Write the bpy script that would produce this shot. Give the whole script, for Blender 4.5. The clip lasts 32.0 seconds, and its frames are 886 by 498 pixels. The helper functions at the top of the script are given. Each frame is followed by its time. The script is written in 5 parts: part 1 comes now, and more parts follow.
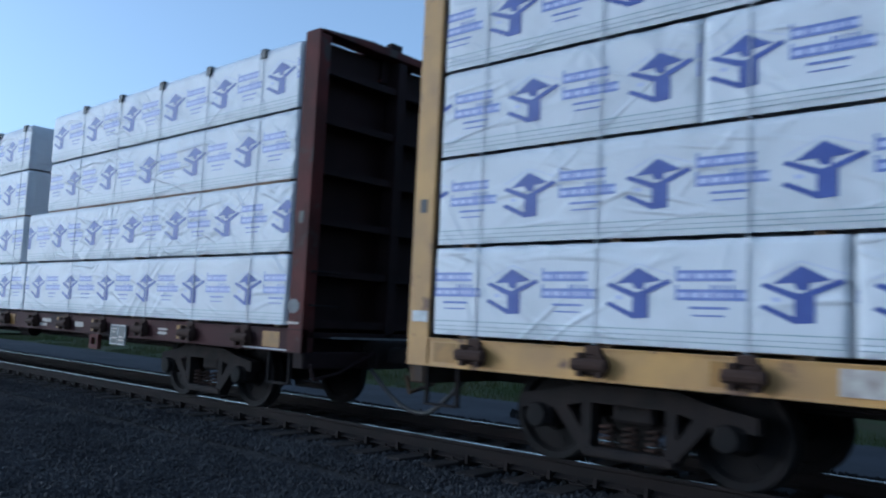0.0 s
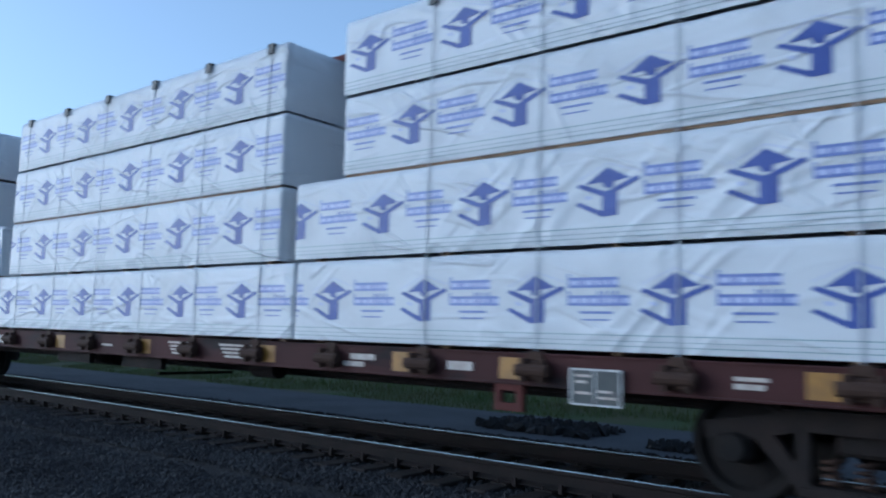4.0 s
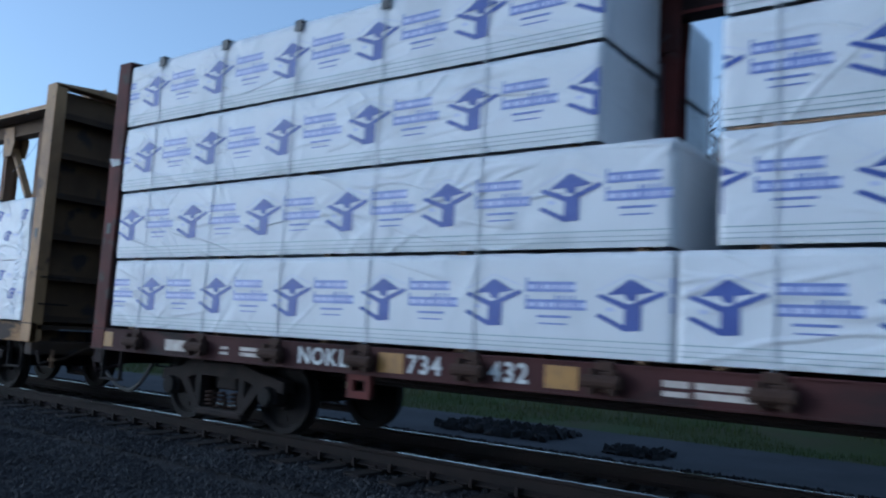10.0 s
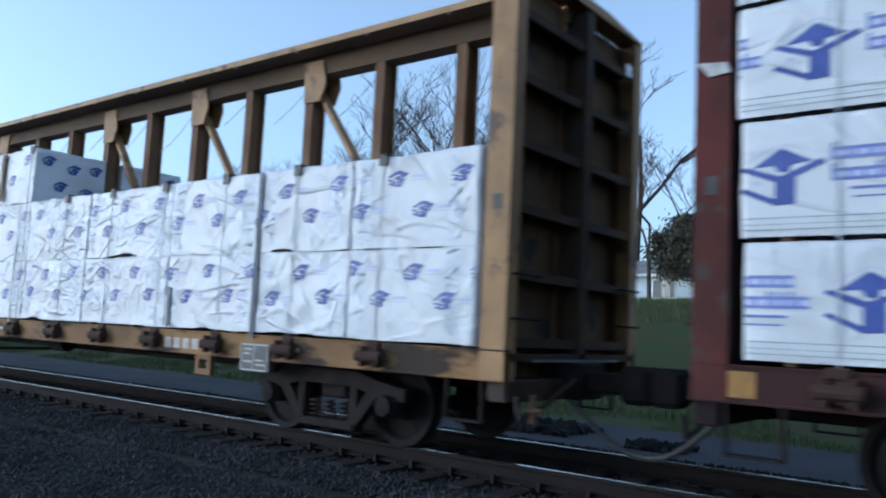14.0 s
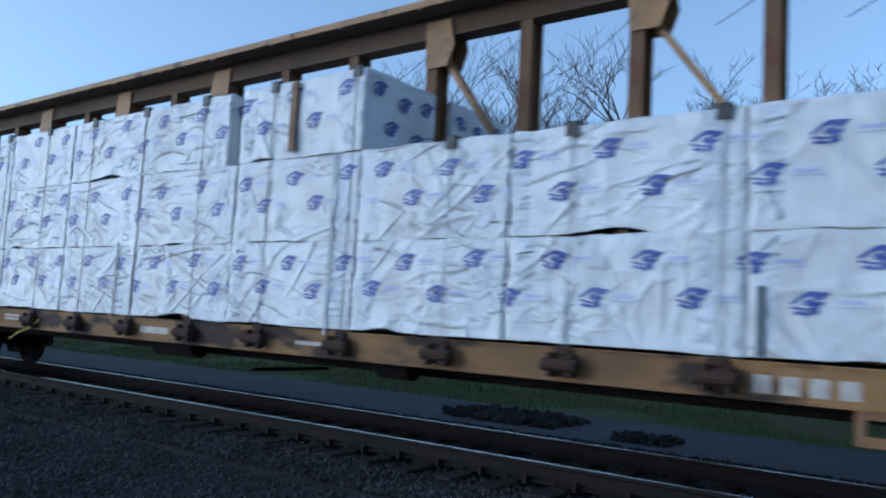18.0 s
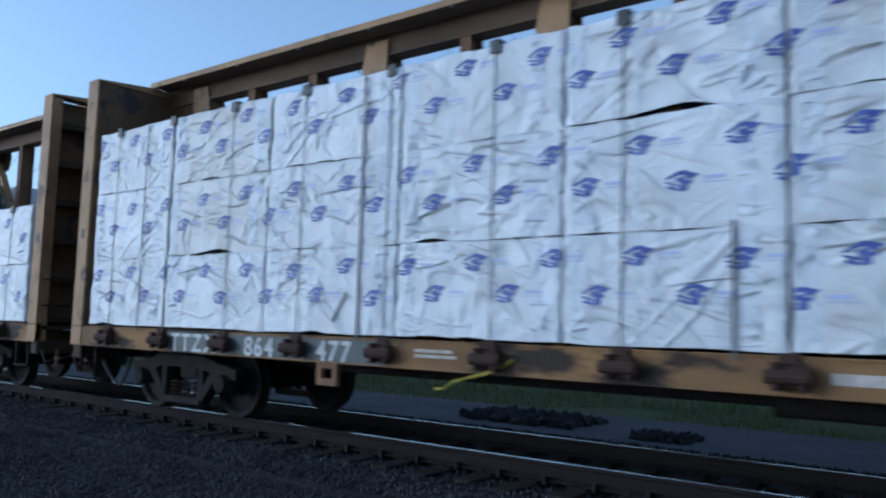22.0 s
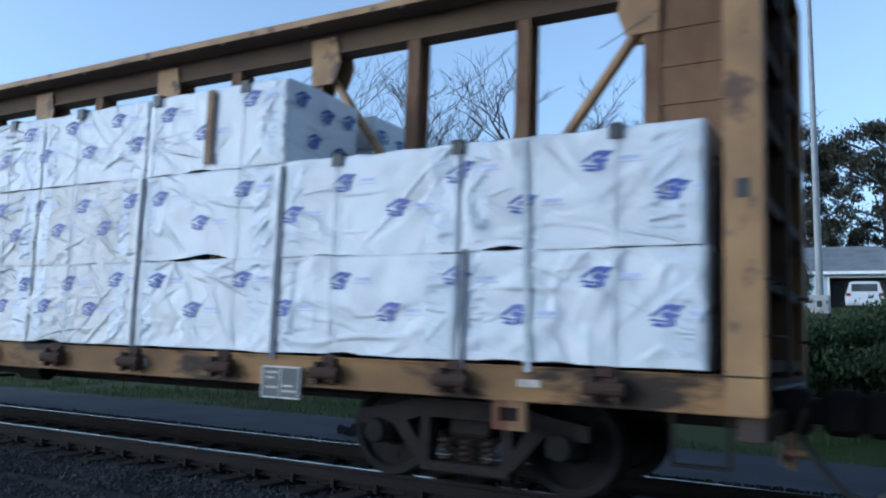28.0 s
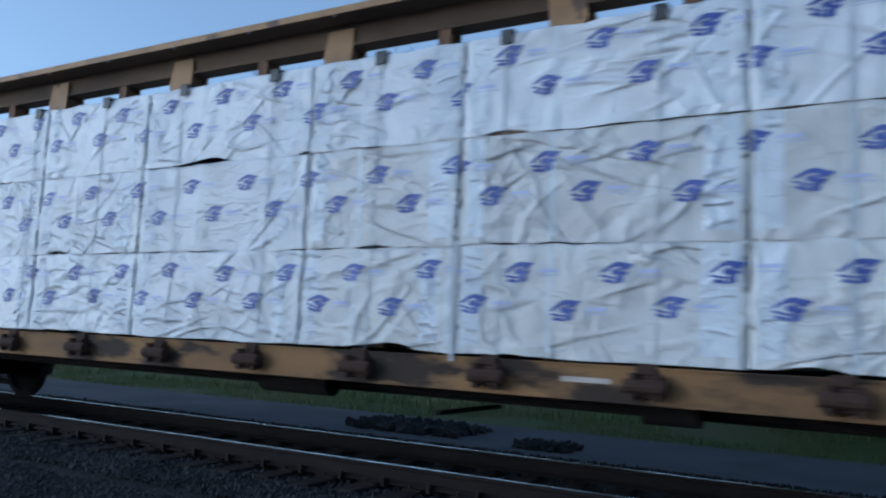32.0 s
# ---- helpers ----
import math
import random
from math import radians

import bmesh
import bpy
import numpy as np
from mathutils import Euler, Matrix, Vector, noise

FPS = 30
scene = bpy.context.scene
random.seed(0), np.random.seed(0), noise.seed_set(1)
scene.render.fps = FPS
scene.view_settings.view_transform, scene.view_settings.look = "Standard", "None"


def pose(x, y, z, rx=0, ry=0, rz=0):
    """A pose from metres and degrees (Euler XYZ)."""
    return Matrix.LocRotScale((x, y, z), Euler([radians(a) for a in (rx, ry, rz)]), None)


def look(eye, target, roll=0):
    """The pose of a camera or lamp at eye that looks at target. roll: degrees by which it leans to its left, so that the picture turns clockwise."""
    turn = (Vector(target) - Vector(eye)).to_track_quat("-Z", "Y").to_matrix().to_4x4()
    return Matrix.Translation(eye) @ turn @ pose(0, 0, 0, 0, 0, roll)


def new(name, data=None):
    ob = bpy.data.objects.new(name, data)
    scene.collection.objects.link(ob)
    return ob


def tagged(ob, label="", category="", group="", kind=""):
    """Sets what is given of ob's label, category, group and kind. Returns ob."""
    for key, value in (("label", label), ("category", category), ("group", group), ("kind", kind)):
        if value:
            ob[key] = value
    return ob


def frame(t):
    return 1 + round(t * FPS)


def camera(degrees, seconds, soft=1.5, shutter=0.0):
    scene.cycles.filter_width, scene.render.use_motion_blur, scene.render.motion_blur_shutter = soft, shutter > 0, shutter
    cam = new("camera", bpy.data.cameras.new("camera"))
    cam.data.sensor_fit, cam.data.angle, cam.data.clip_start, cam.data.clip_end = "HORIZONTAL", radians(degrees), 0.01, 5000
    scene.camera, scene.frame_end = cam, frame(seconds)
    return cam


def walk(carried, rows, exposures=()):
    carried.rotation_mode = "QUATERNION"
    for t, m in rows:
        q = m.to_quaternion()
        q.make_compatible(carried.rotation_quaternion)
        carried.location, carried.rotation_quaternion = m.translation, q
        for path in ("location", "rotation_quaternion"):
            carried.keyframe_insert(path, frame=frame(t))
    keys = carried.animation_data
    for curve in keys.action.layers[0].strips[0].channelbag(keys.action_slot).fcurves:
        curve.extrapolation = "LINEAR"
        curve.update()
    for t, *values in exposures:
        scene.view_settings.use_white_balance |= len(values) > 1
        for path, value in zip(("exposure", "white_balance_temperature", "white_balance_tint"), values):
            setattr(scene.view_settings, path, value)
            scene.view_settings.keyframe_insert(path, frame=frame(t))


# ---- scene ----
EYE = (0.0, 0.0, 1.20)
GAZE = [  # seconds, yaw, pitch, roll
    (0, 41.94, 5.33, 2.74), (0.5, 41.78, 5.38, 2.75), (1, 41.61, 5.30, 2.44), (1.5, 41.27, 5.32, 2.22),
    (2, 40.73, 5.28, 1.75), (2.5, 40.04, 5.53, 2.17), (3, 39.43, 5.61, 1.83), (3.5, 39.18, 5.81, 1.77),
    (4, 39.33, 6.06, 1.75), (4.5, 39.83, 6.32, 1.74), (6.5, 34.15, 6.54, 1.92), (7, 34.33, 6.29, 1.76),
    (7.5, 34.64, 6.37, 2.36), (8, 35.06, 6.33, 2.54), (8.5, 35.49, 6.28, 2.78), (9, 35.98, 6.24, 3.04),
    (9.5, 36.44, 6.23, 3.14), (10, 36.77, 6.20, 3.28), (10.5, 37.06, 6.17, 3.37), (11, 37.25, 6.19, 3.53),
    (11.5, 37.35, 6.20, 3.72), (12, 37.49, 6.17, 3.63), (12.5, 37.62, 6.16, 3.62), (13, 37.78, 6.07, 3.40),
    (13.5, 37.95, 5.99, 3.15), (14, 38.11, 5.84, 2.80), (14.5, 38.59, 5.76, 2.60), (16.5, 37.85, 5.45, 2.35),
    (17, 37.74, 5.43, 2.77), (17.5, 37.51, 5.39, 3.23), (18, 37.31, 5.30, 3.23), (18.5, 37.12, 5.22, 3.32),
    (19, 36.81, 5.13, 3.35), (19.5, 36.52, 5.08, 3.16), (20, 36.22, 5.06, 2.93), (20.5, 36.16, 5.09, 2.63),
    (21, 36.43, 5.10, 2.00), (21.5, 37.21, 5.25, 1.71), (22, 38.20, 5.48, 1.68), (22.5, 38.10, 5.86, 1.60),
    (23, 35.85, 6.12, 1.36), (23.5, 32.53, 6.42, 0.96), (24, 29.70, 6.59, 0.58), (24.5, 27.95, 6.67, 0.81),
    (25, 27.66, 6.60, 1.32), (25.5, 27.52, 6.40, 1.02), (27.5, 29.53, 6.92, 1.87), (28, 29.83, 6.85, 2.00),
    (28.5, 29.84, 6.73, 2.05), (29, 29.86, 6.61, 2.19), (29.5, 29.86, 6.52, 2.29), (30, 29.88, 6.46, 2.31),
    (30.5, 30.01, 6.40, 2.24), (31, 30.21, 6.39, 2.35), (31.5, 30.36, 6.42, 2.55), (32, 30.50, 6.37, 2.66),
]
TRAIN = [  # seconds, metres along the track
    (0, -32.80), (0.5, -31.77), (1, -30.73), (1.5, -29.65), (2, -28.53), (2.5, -27.39), (3, -26.26), (3.5, -25.18),
    (4, -24.12), (4.5, -23.06), (6.5, -18.85), (7, -17.81), (7.5, -16.77), (8, -15.72), (8.5, -14.66), (9, -13.61),
    (9.5, -12.58), (10, -11.52), (10.5, -10.48), (11, -9.44), (11.5, -8.43), (12, -7.44), (12.5, -6.47), (13, -5.51),
    (13.5, -4.55), (14, -3.57), (14.5, -2.59), (16.5, 0.84), (17, 1.78), (17.5, 2.80), (18, 3.82), (18.5, 4.85),
    (19, 5.88), (19.5, 6.88), (20, 7.89), (20.5, 8.88), (21, 9.89), (21.5, 10.87), (22, 11.87), (22.5, 12.87),
    (23, 13.85), (23.5, 14.83), (24, 15.83), (24.5, 16.86), (25, 17.91), (25.5, 18.90), (27.5, 22.68), (28, 23.66),
    (28.5, 24.72), (29, 25.75), (29.5, 26.78), (30, 27.80), (30.5, 28.79), (31, 29.77), (31.5, 30.78), (32, 31.79),
]

# the clip's own exposure and white balance: seconds, stops, kelvin, tint
LIGHT = [(0.0, 0.69, 4540, 4), (1.0, 0.79, 4630, 4), (2.0, 1.15, 4760, 4), (3.0, 0.94, 4630, 4), (4.0, 0.79, 4540, 4), (9.0, 0.58, 4480, 4), (12.0, 0.79, 4580, 4), (14.0, 1.08, 4760, 4),
         (16.5, 0.83, 4580, 4), (19.0, 0.67, 4480, 4), (24.0, 0.66, 4480, 4), (26.5, 0.84, 4560, 4), (28.0, 0.96, 4620, 4), (30.0, 0.60, 4510, 4), (32.0, 0.56, 4530, 4)]
cam = camera(57.45, 32.0, soft=2.0, shutter=0.9)
walk(cam, [(t, pose(*EYE, 90 + p, 0, y) @ pose(0, 0, 0, 0, 0, r)) for t, y, p, r in GAZE],
     exposures=LIGHT)

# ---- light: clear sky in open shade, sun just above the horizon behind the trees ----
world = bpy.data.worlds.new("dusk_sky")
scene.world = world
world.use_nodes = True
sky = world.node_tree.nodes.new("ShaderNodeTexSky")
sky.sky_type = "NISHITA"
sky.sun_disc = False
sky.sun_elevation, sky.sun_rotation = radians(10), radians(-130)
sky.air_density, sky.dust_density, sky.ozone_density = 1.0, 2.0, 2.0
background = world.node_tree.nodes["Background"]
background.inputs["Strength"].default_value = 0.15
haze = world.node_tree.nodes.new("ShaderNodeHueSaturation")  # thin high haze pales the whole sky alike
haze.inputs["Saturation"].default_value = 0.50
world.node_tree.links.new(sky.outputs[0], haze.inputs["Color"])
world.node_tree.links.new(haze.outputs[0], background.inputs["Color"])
sun = new("sun", bpy.data.lights.new("sun", "SUN"))
sun.data.energy, sun.data.angle, sun.data.color = 0.38, radians(50), (1.0, 0.96, 0.92)
sun.matrix_world = look((-20, -17, 5.5), (0, 0, 0))

# ---- materials ----
def material(name, colour, rough=0.7, metal=0.0, second=None, scale=6.0, grain=60.0, bump=0.2, amount=0.5, stretch=(1, 1, 1), detail=6.0, spots=None, shade=0.0):
    """Two-scale noise between colour and second, fine grain bump, optional rust or dirt spots, shade: spread per object."""
    m = bpy.data.materials.new(name)
    m.use_nodes = True
    t = m.node_tree
    n, l = t.nodes, t.links
    b = n["Principled BSDF"]
    co = n.new("ShaderNodeTexCoord")
    mp = n.new("ShaderNodeMapping")
    mp.inputs["Scale"].default_value = stretch
    l.new(co.outputs["Object"], mp.inputs["Vector"])
    big = n.new("ShaderNodeTexNoise")
    big.inputs["Scale"].default_value, big.inputs["Detail"].default_value = scale, detail
    fine = n.new("ShaderNodeTexNoise")
    fine.inputs["Scale"].default_value, fine.inputs["Detail"].default_value = grain, 4
    for x in (big, fine):
        l.new(mp.outputs[0], x.inputs["Vector"])
    mix = n.new("ShaderNodeMix")
    mix.data_type = "RGBA"
    second = second or tuple(c * 0.65 for c in colour)
    mix.inputs["A"].default_value, mix.inputs["B"].default_value = (*colour, 1), (*second, 1)
    ramp = n.new("ShaderNodeMapRange")
    ramp.inputs["From Min"].default_value, ramp.inputs["From Max"].default_value = 0.62 - amount * 0.4, 0.72
    l.new(big.outputs["Fac"], ramp.inputs["Value"])
    l.new(ramp.outputs[0], mix.inputs["Factor"])
    last = mix.outputs["Result"]
    if spots:
        colour2, size, low = spots
        sp = n.new("ShaderNodeTexNoise")
        sp.inputs["Scale"].default_value, sp.inputs["Detail"].default_value = size, 8
        l.new(mp.outputs[0], sp.inputs["Vector"])
        r2 = n.new("ShaderNodeMapRange")
        r2.inputs["From Min"].default_value, r2.inputs["From Max"].default_value = low, low + 0.08
        l.new(sp.outputs["Fac"], r2.inputs["Value"])
        m2 = n.new("ShaderNodeMix")
        m2.data_type = "RGBA"
        m2.inputs["B"].default_value = (*colour2, 1)
        l.new(last, m2.inputs["A"])
        l.new(r2.outputs[0], m2.inputs["Factor"])
        last = m2.outputs["Result"]
    if shade:
        info = n.new("ShaderNodeObjectInfo")
        hv = n.new("ShaderNodeHueSaturation")
        r3 = n.new("ShaderNodeMapRange")
        r3.inputs["To Min"].default_value, r3.inputs["To Max"].default_value = 1 - shade, 1 + shade
        l.new(info.outputs["Random"], r3.inputs["Value"])
        l.new(r3.outputs[0], hv.inputs["Value"])
        l.new(last, hv.inputs["Color"])
        last = hv.outputs["Color"]
    l.new(last, b.inputs["Base Color"])
    b.inputs["Roughness"].default_value, b.inputs["Metallic"].default_value = rough, metal
    bp = n.new("ShaderNodeBump")
    bp.inputs["Strength"].default_value, bp.inputs["Distance"].default_value = bump, 0.02
    l.new(fine.outputs["Fac"], bp.inputs["Height"])
    l.new(bp.outputs[0], b.inputs["Normal"])
    return m


def wrap_material(name, colour, dirty, rough, depth, soft, shade, size):
    """Plastic sheet: thin sharp folds in three slants that come and go, soft swells, dirt in patches, a tone per bundle."""
    m = bpy.data.materials.new(name)
    m.use_nodes = True
    n, l = m.node_tree.nodes, m.node_tree.links
    b = n["Principled BSDF"]
    co = n.new("ShaderNodeTexCoord")
    info = n.new("ShaderNodeObjectInfo")
    sp = n.new("ShaderNodeVectorMath")
    sp.operation = "SCALE"
    sp.inputs["Scale"].default_value = 37.0
    l.new(info.outputs["Random"], sp.inputs[0])
    off = n.new("ShaderNodeVectorMath")
    l.new(co.outputs["Object"], off.inputs[0])
    l.new(sp.outputs[0], off.inputs[1])

    def math_node(op, a, c):
        x = n.new("ShaderNodeMath")
        x.operation = op
        for i, v in enumerate((a, c)):
            if isinstance(v, float):
                x.inputs[i].default_value = v
            else:
                l.new(v, x.inputs[i])
        return x.outputs[0]

    def noise_of(vector, scale, detail, warp=0.0):
        x = n.new("ShaderNodeTexNoise")
        x.inputs["Scale"].default_value, x.inputs["Detail"].default_value = scale, detail
        x.inputs["Distortion"].default_value = warp
        l.new(vector, x.inputs["Vector"])
        return x.outputs["Fac"]

    def span(value, lo, hi, to_lo, to_hi):
        x = n.new("ShaderNodeMapRange")
        x.interpolation_type = "SMOOTHSTEP"
        for k, v in (("From Min", lo), ("From Max", hi), ("To Min", to_lo), ("To Max", to_hi)):
            x.inputs[k].default_value = v
        l.new(value, x.inputs["Value"])
        return x.outputs[0]

    total = None
    crinkles = ((0.5, 3.0, 2.3, 0.11, 0.28), (-0.62, 3.0, 2.6, 0.11, 0.28), (0.05, 3.5, 2.1, 0.10, 0.30)) if size > 1 else ()
    for slant, pull, scale, wide, weight in ((0.72, 4.0, 0.75, 0.085, 1.0), (-0.85, 3.6, 0.9, 0.09, 0.9), (0.12, 4.5, 0.8, 0.075, 1.1), (-0.28, 4.0, 1.0, 0.08, 0.9), (1.35, 3.0, 1.1, 0.10, 0.6)) + crinkles:
        turn = n.new("ShaderNodeMapping")
        turn.inputs["Rotation"].default_value = (0, slant, 0)
        l.new(off.outputs[0], turn.inputs["Vector"])
        pulled = n.new("ShaderNodeMapping")
        pulled.inputs["Scale"].default_value = (size, size, size * pull)
        pulled.inputs["Location"].default_value = (slant * 11, 3, slant * 5)
        l.new(turn.outputs[0], pulled.inputs["Vector"])
        line = math_node("ABSOLUTE", math_node("SUBTRACT", noise_of(pulled.outputs[0], scale, 1.0, 0.25), 0.5), 0.0)
        fold = span(line, 0.0, wide, 1.0, 0.0)
        where = span(noise_of(pulled.outputs[0], min(scale * 0.45, 0.5), 1.0), 0.46, 0.66, 0.0, weight)
        one = math_node("MULTIPLY", fold, where)
        total = one if total is None else math_node("ADD", total, one)
    drape = n.new("ShaderNodeMapping")
    drape.inputs["Scale"].default_value = (1.5, 1.0, 0.55) if size > 1 else (1, 1, 1)
    l.new(off.outputs[0], drape.inputs["Vector"])
    swell = math_node("MULTIPLY", noise_of(drape.outputs[0], 2.2 * size, 2.0, 0.6), soft)
    total = math_node("ADD", total, swell)
    bp = n.new("ShaderNodeBump")
    bp.inputs["Strength"].default_value, bp.inputs["Distance"].default_value = 1.0, depth
    l.new(total, bp.inputs["Height"])
    l.new(bp.outputs[0], b.inputs["Normal"])
    mix = n.new("ShaderNodeMix")
    mix.data_type = "RGBA"
    mix.inputs["A"].default_value, mix.inputs["B"].default_value = (*colour, 1), (*dirty, 1)
    l.new(span(noise_of(off.outputs[0], 1.4, 7.0), 0.48, 0.78, 0.0, 1.0), mix.inputs["Factor"])
    hv = n.new("ShaderNodeHueSaturation")
    l.new(span(info.outputs["Random"], 0.0, 1.0, 1 - shade, 1 + shade * 0.6), hv.inputs["Value"])
    l.new(mix.outputs["Result"], hv.inputs["Color"])
    l.new(hv.outputs["Color"], b.inputs["Base Color"])
    b.inputs["Roughness"].default_value, b.inputs["Specular IOR Level"].default_value = rough, 0.32
    return m


RUST, GRIME = (0.10, 0.045, 0.025), (0.05, 0.04, 0.035)
TAN = material("weathered_yellow_paint", (0.31, 0.180, 0.068), 0.72, 0, (0.18, 0.102, 0.045), 2.2, 45, 0.15, 0.8, spots=((0.085, 0.048, 0.030), 3.4, 0.59))
YELLOW = material("bright_yellow_paint", (0.43, 0.245, 0.062), 0.65, 0, (0.27, 0.155, 0.055), 2.0, 45, 0.12, 0.8, spots=((0.13, 0.07, 0.035), 3.2, 0.60))
BROWN = material("oxide_brown_paint", (0.085, 0.022, 0.018), 0.75, 0, (0.035, 0.014, 0.012), 2.0, 45, 0.15, 0.7, spots=(GRIME, 3.0, 0.58))
# Darker copies of the car paints: shade between the cars is in their colour.
DARKBROWN = material("shaded_brown_paint", (0.019, 0.0105, 0.0105), 0.85, 0, (0.011, 0.0075, 0.0075), 2.0, 40, 0.2, 0.6)
TANDARK = material("shaded_grimy_yellow_paint", (0.088, 0.054, 0.028), 0.85, 0, (0.032, 0.022, 0.016), 1.3, 40, 0.2, 0.9, spots=(GRIME, 2.2, 0.52))
RUSTY = material("rust_streaked_yellow_paint", (0.20, 0.118, 0.058), 0.8, 0, (0.085, 0.052, 0.034), 2.6, 45, 0.2, 0.9, stretch=(1, 1, 0.5), spots=(RUST, 2.5, 0.54))
# A darker brown than the flanges, for the top beam's plate and web.
CHORD = material("dark_brown_beam_paint", (0.11, 0.072, 0.042), 0.8, 0, (0.055, 0.037, 0.025), 1.6, 45, 0.15, 0.8, stretch=(0.4, 1, 1))
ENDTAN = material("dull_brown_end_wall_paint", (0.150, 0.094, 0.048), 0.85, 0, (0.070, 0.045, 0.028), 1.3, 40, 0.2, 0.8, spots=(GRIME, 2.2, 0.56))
STRAPYELLOW = material("yellow_webbing", (0.55, 0.48, 0.06), 0.8, 0, (0.45, 0.39, 0.06), 9, 90, 0.2, 0.5)
# Darker than the ballast stone, for the track bed and the clods.
BED = material("dark_track_bed_stone", (0.018, 0.018, 0.019), 0.95, 0, (0.028, 0.027, 0.027), 1.7, 120, 0.4, 0.6)
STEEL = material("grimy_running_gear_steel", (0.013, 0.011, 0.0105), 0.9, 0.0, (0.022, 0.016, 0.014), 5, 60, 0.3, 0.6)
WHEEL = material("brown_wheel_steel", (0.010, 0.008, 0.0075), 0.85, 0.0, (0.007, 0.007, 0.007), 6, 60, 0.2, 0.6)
WINCH = material("rusty_winch_iron", (0.050, 0.030, 0.022), 0.9, 0.0, (0.022, 0.014, 0.011), 9, 80, 0.3, 0.6)
BLACKPANEL = material("black_stencil_panel_paint", (0.028, 0.034, 0.036), 0.6, 0, (0.05, 0.05, 0.048), 4, 60, 0.1, 0.5)
WHITE = material("white_stencil_paint", (0.48, 0.49, 0.48), 0.75, 0, (0.27, 0.265, 0.26), 7, 60, 0.1, 0.5)
FADED = material("faded_white_stencil_paint", (0.42, 0.38, 0.34), 0.7, 0, (0.26, 0.22, 0.19), 9, 60, 0.1, 0.6)
ORANGE = material("orange_reflective_patch", (0.24, 0.120, 0.010), 0.6, 0, (0.16, 0.08, 0.012), 6, 60, 0.1, 0.5)
CABLE = material("dark_steel_cable", (0.085, 0.095, 0.10), 0.5, 0.3, (0.05, 0.055, 0.06), 20, 120, 0.2, 0.5)
STRAP = material("grey_woven_strap", (0.40, 0.43, 0.45), 0.7, 0, (0.32, 0.35, 0.37), 14, 160, 0.2, 0.5)
PALESTRAP = material("pale_grey_strap", (0.40, 0.42, 0.45), 0.6, 0, (0.33, 0.35, 0.38), 5, 160, 0.1, 0.6)
DARKSTRAP = material("slate_grey_strap", (0.095, 0.105, 0.13), 0.75, 0, (0.07, 0.08, 0.10), 14, 160, 0.2, 0.5)
RUBBER = material("black_rubber", (0.02, 0.02, 0.02), 0.6, 0, (0.035, 0.033, 0.03), 12, 80, 0.15, 0.5)
WRAP = wrap_material("white_lumber_wrap", (0.53, 0.545, 0.57), (0.43, 0.445, 0.465), 0.52, 0.012, 0.8, 0.05, 0.9)
LOOSE = wrap_material("wrinkled_white_plastic_wrap", (0.57, 0.58, 0.60), (0.46, 0.455, 0.45), 0.46, 0.019, 1.9, 0.07, 1.15)
BLUE = material("blue_printing_ink", (0.024, 0.046, 0.225), 0.55, 0, (0.045, 0.075, 0.29), 5, 60, 0.05, 0.5)
PALEINK = material("pale_blue_printing_ink", (0.36, 0.39, 0.58), 0.5, 0, (0.44, 0.46, 0.60), 5, 60, 0.05, 0.5)
LINEINK = material("dull_green_printed_line", (0.20, 0.27, 0.28), 0.5, 0, (0.30, 0.36, 0.37), 5, 60, 0.05, 0.5)
GREYED = wrap_material("soiled_grey_plastic_wrap", (0.49, 0.485, 0.475), (0.40, 0.385, 0.365), 0.48, 0.019, 1.9, 0.04, 1.15)
TAUT = wrap_material("smooth_white_plastic_wrap", (0.56, 0.57, 0.59), (0.48, 0.48, 0.48), 0.46, 0.016, 1.6, 0.05, 0.95)
FLAP = wrap_material("doubled_white_wrap", (0.53, 0.555, 0.595), (0.47, 0.49, 0.53), 0.46, 0.018, 1.6, 0.04, 1.3)
BAND = material("clear_plastic_banding", (0.52, 0.55, 0.58), 0.35, 0, (0.45, 0.48, 0.50), 6, 80, 0.1, 0.5)
LUMBER = material("raw_softwood_dunnage", (0.21, 0.13, 0.07), 0.85, 0, (0.11, 0.07, 0.04), 5, 50, 0.3, 0.5, stretch=(1, 6, 6))
RAIL = material("rusty_rail_steel", (0.015, 0.011, 0.010), 0.95, 0.0, (0.009, 0.008, 0.0075), 6, 80, 0.3, 0.6, stretch=(0.4, 1, 1))
RAILTOP = material("polished_rail_head", (0.66, 0.67, 0.70), 0.16, 1.0, (0.50, 0.51, 0.53), 3, 80, 0.05, 0.5, stretch=(0.2, 1, 1))
TIE = material("creosoted_timber", (0.016, 0.013, 0.012), 0.95, 0, (0.025, 0.020, 0.018), 4, 50, 0.5, 0.5, stretch=(1, 0.25, 1), shade=0.25)
BALLAST = material("dark_ballast_gravel", (0.027, 0.026, 0.027), 0.95, 0, (0.015, 0.0145, 0.0155), 1.3, 38, 1.0, 0.6, spots=((0.042, 0.042, 0.045), 26.0, 0.62))
STONE = material("grey_ballast_stone", (0.043, 0.042, 0.044), 0.9, 0, (0.019, 0.018, 0.020), 1.7, 120, 0.4, 0.6)
ASPHALT = material("worn_asphalt", (0.052, 0.053, 0.058), 0.9, 0, (0.034, 0.035, 0.039), 0.8, 60, 0.4, 0.5)
GRASS = material("rough_green_grass", (0.036, 0.054, 0.012), 0.9, 0, (0.050, 0.046, 0.018), 0.7, 30, 0.9, 0.6)
BLADE = material("grass_blade", (0.048, 0.074, 0.013), 0.85, 0, (0.072, 0.070, 0.020), 0.5, 30, 0.1, 0.6)
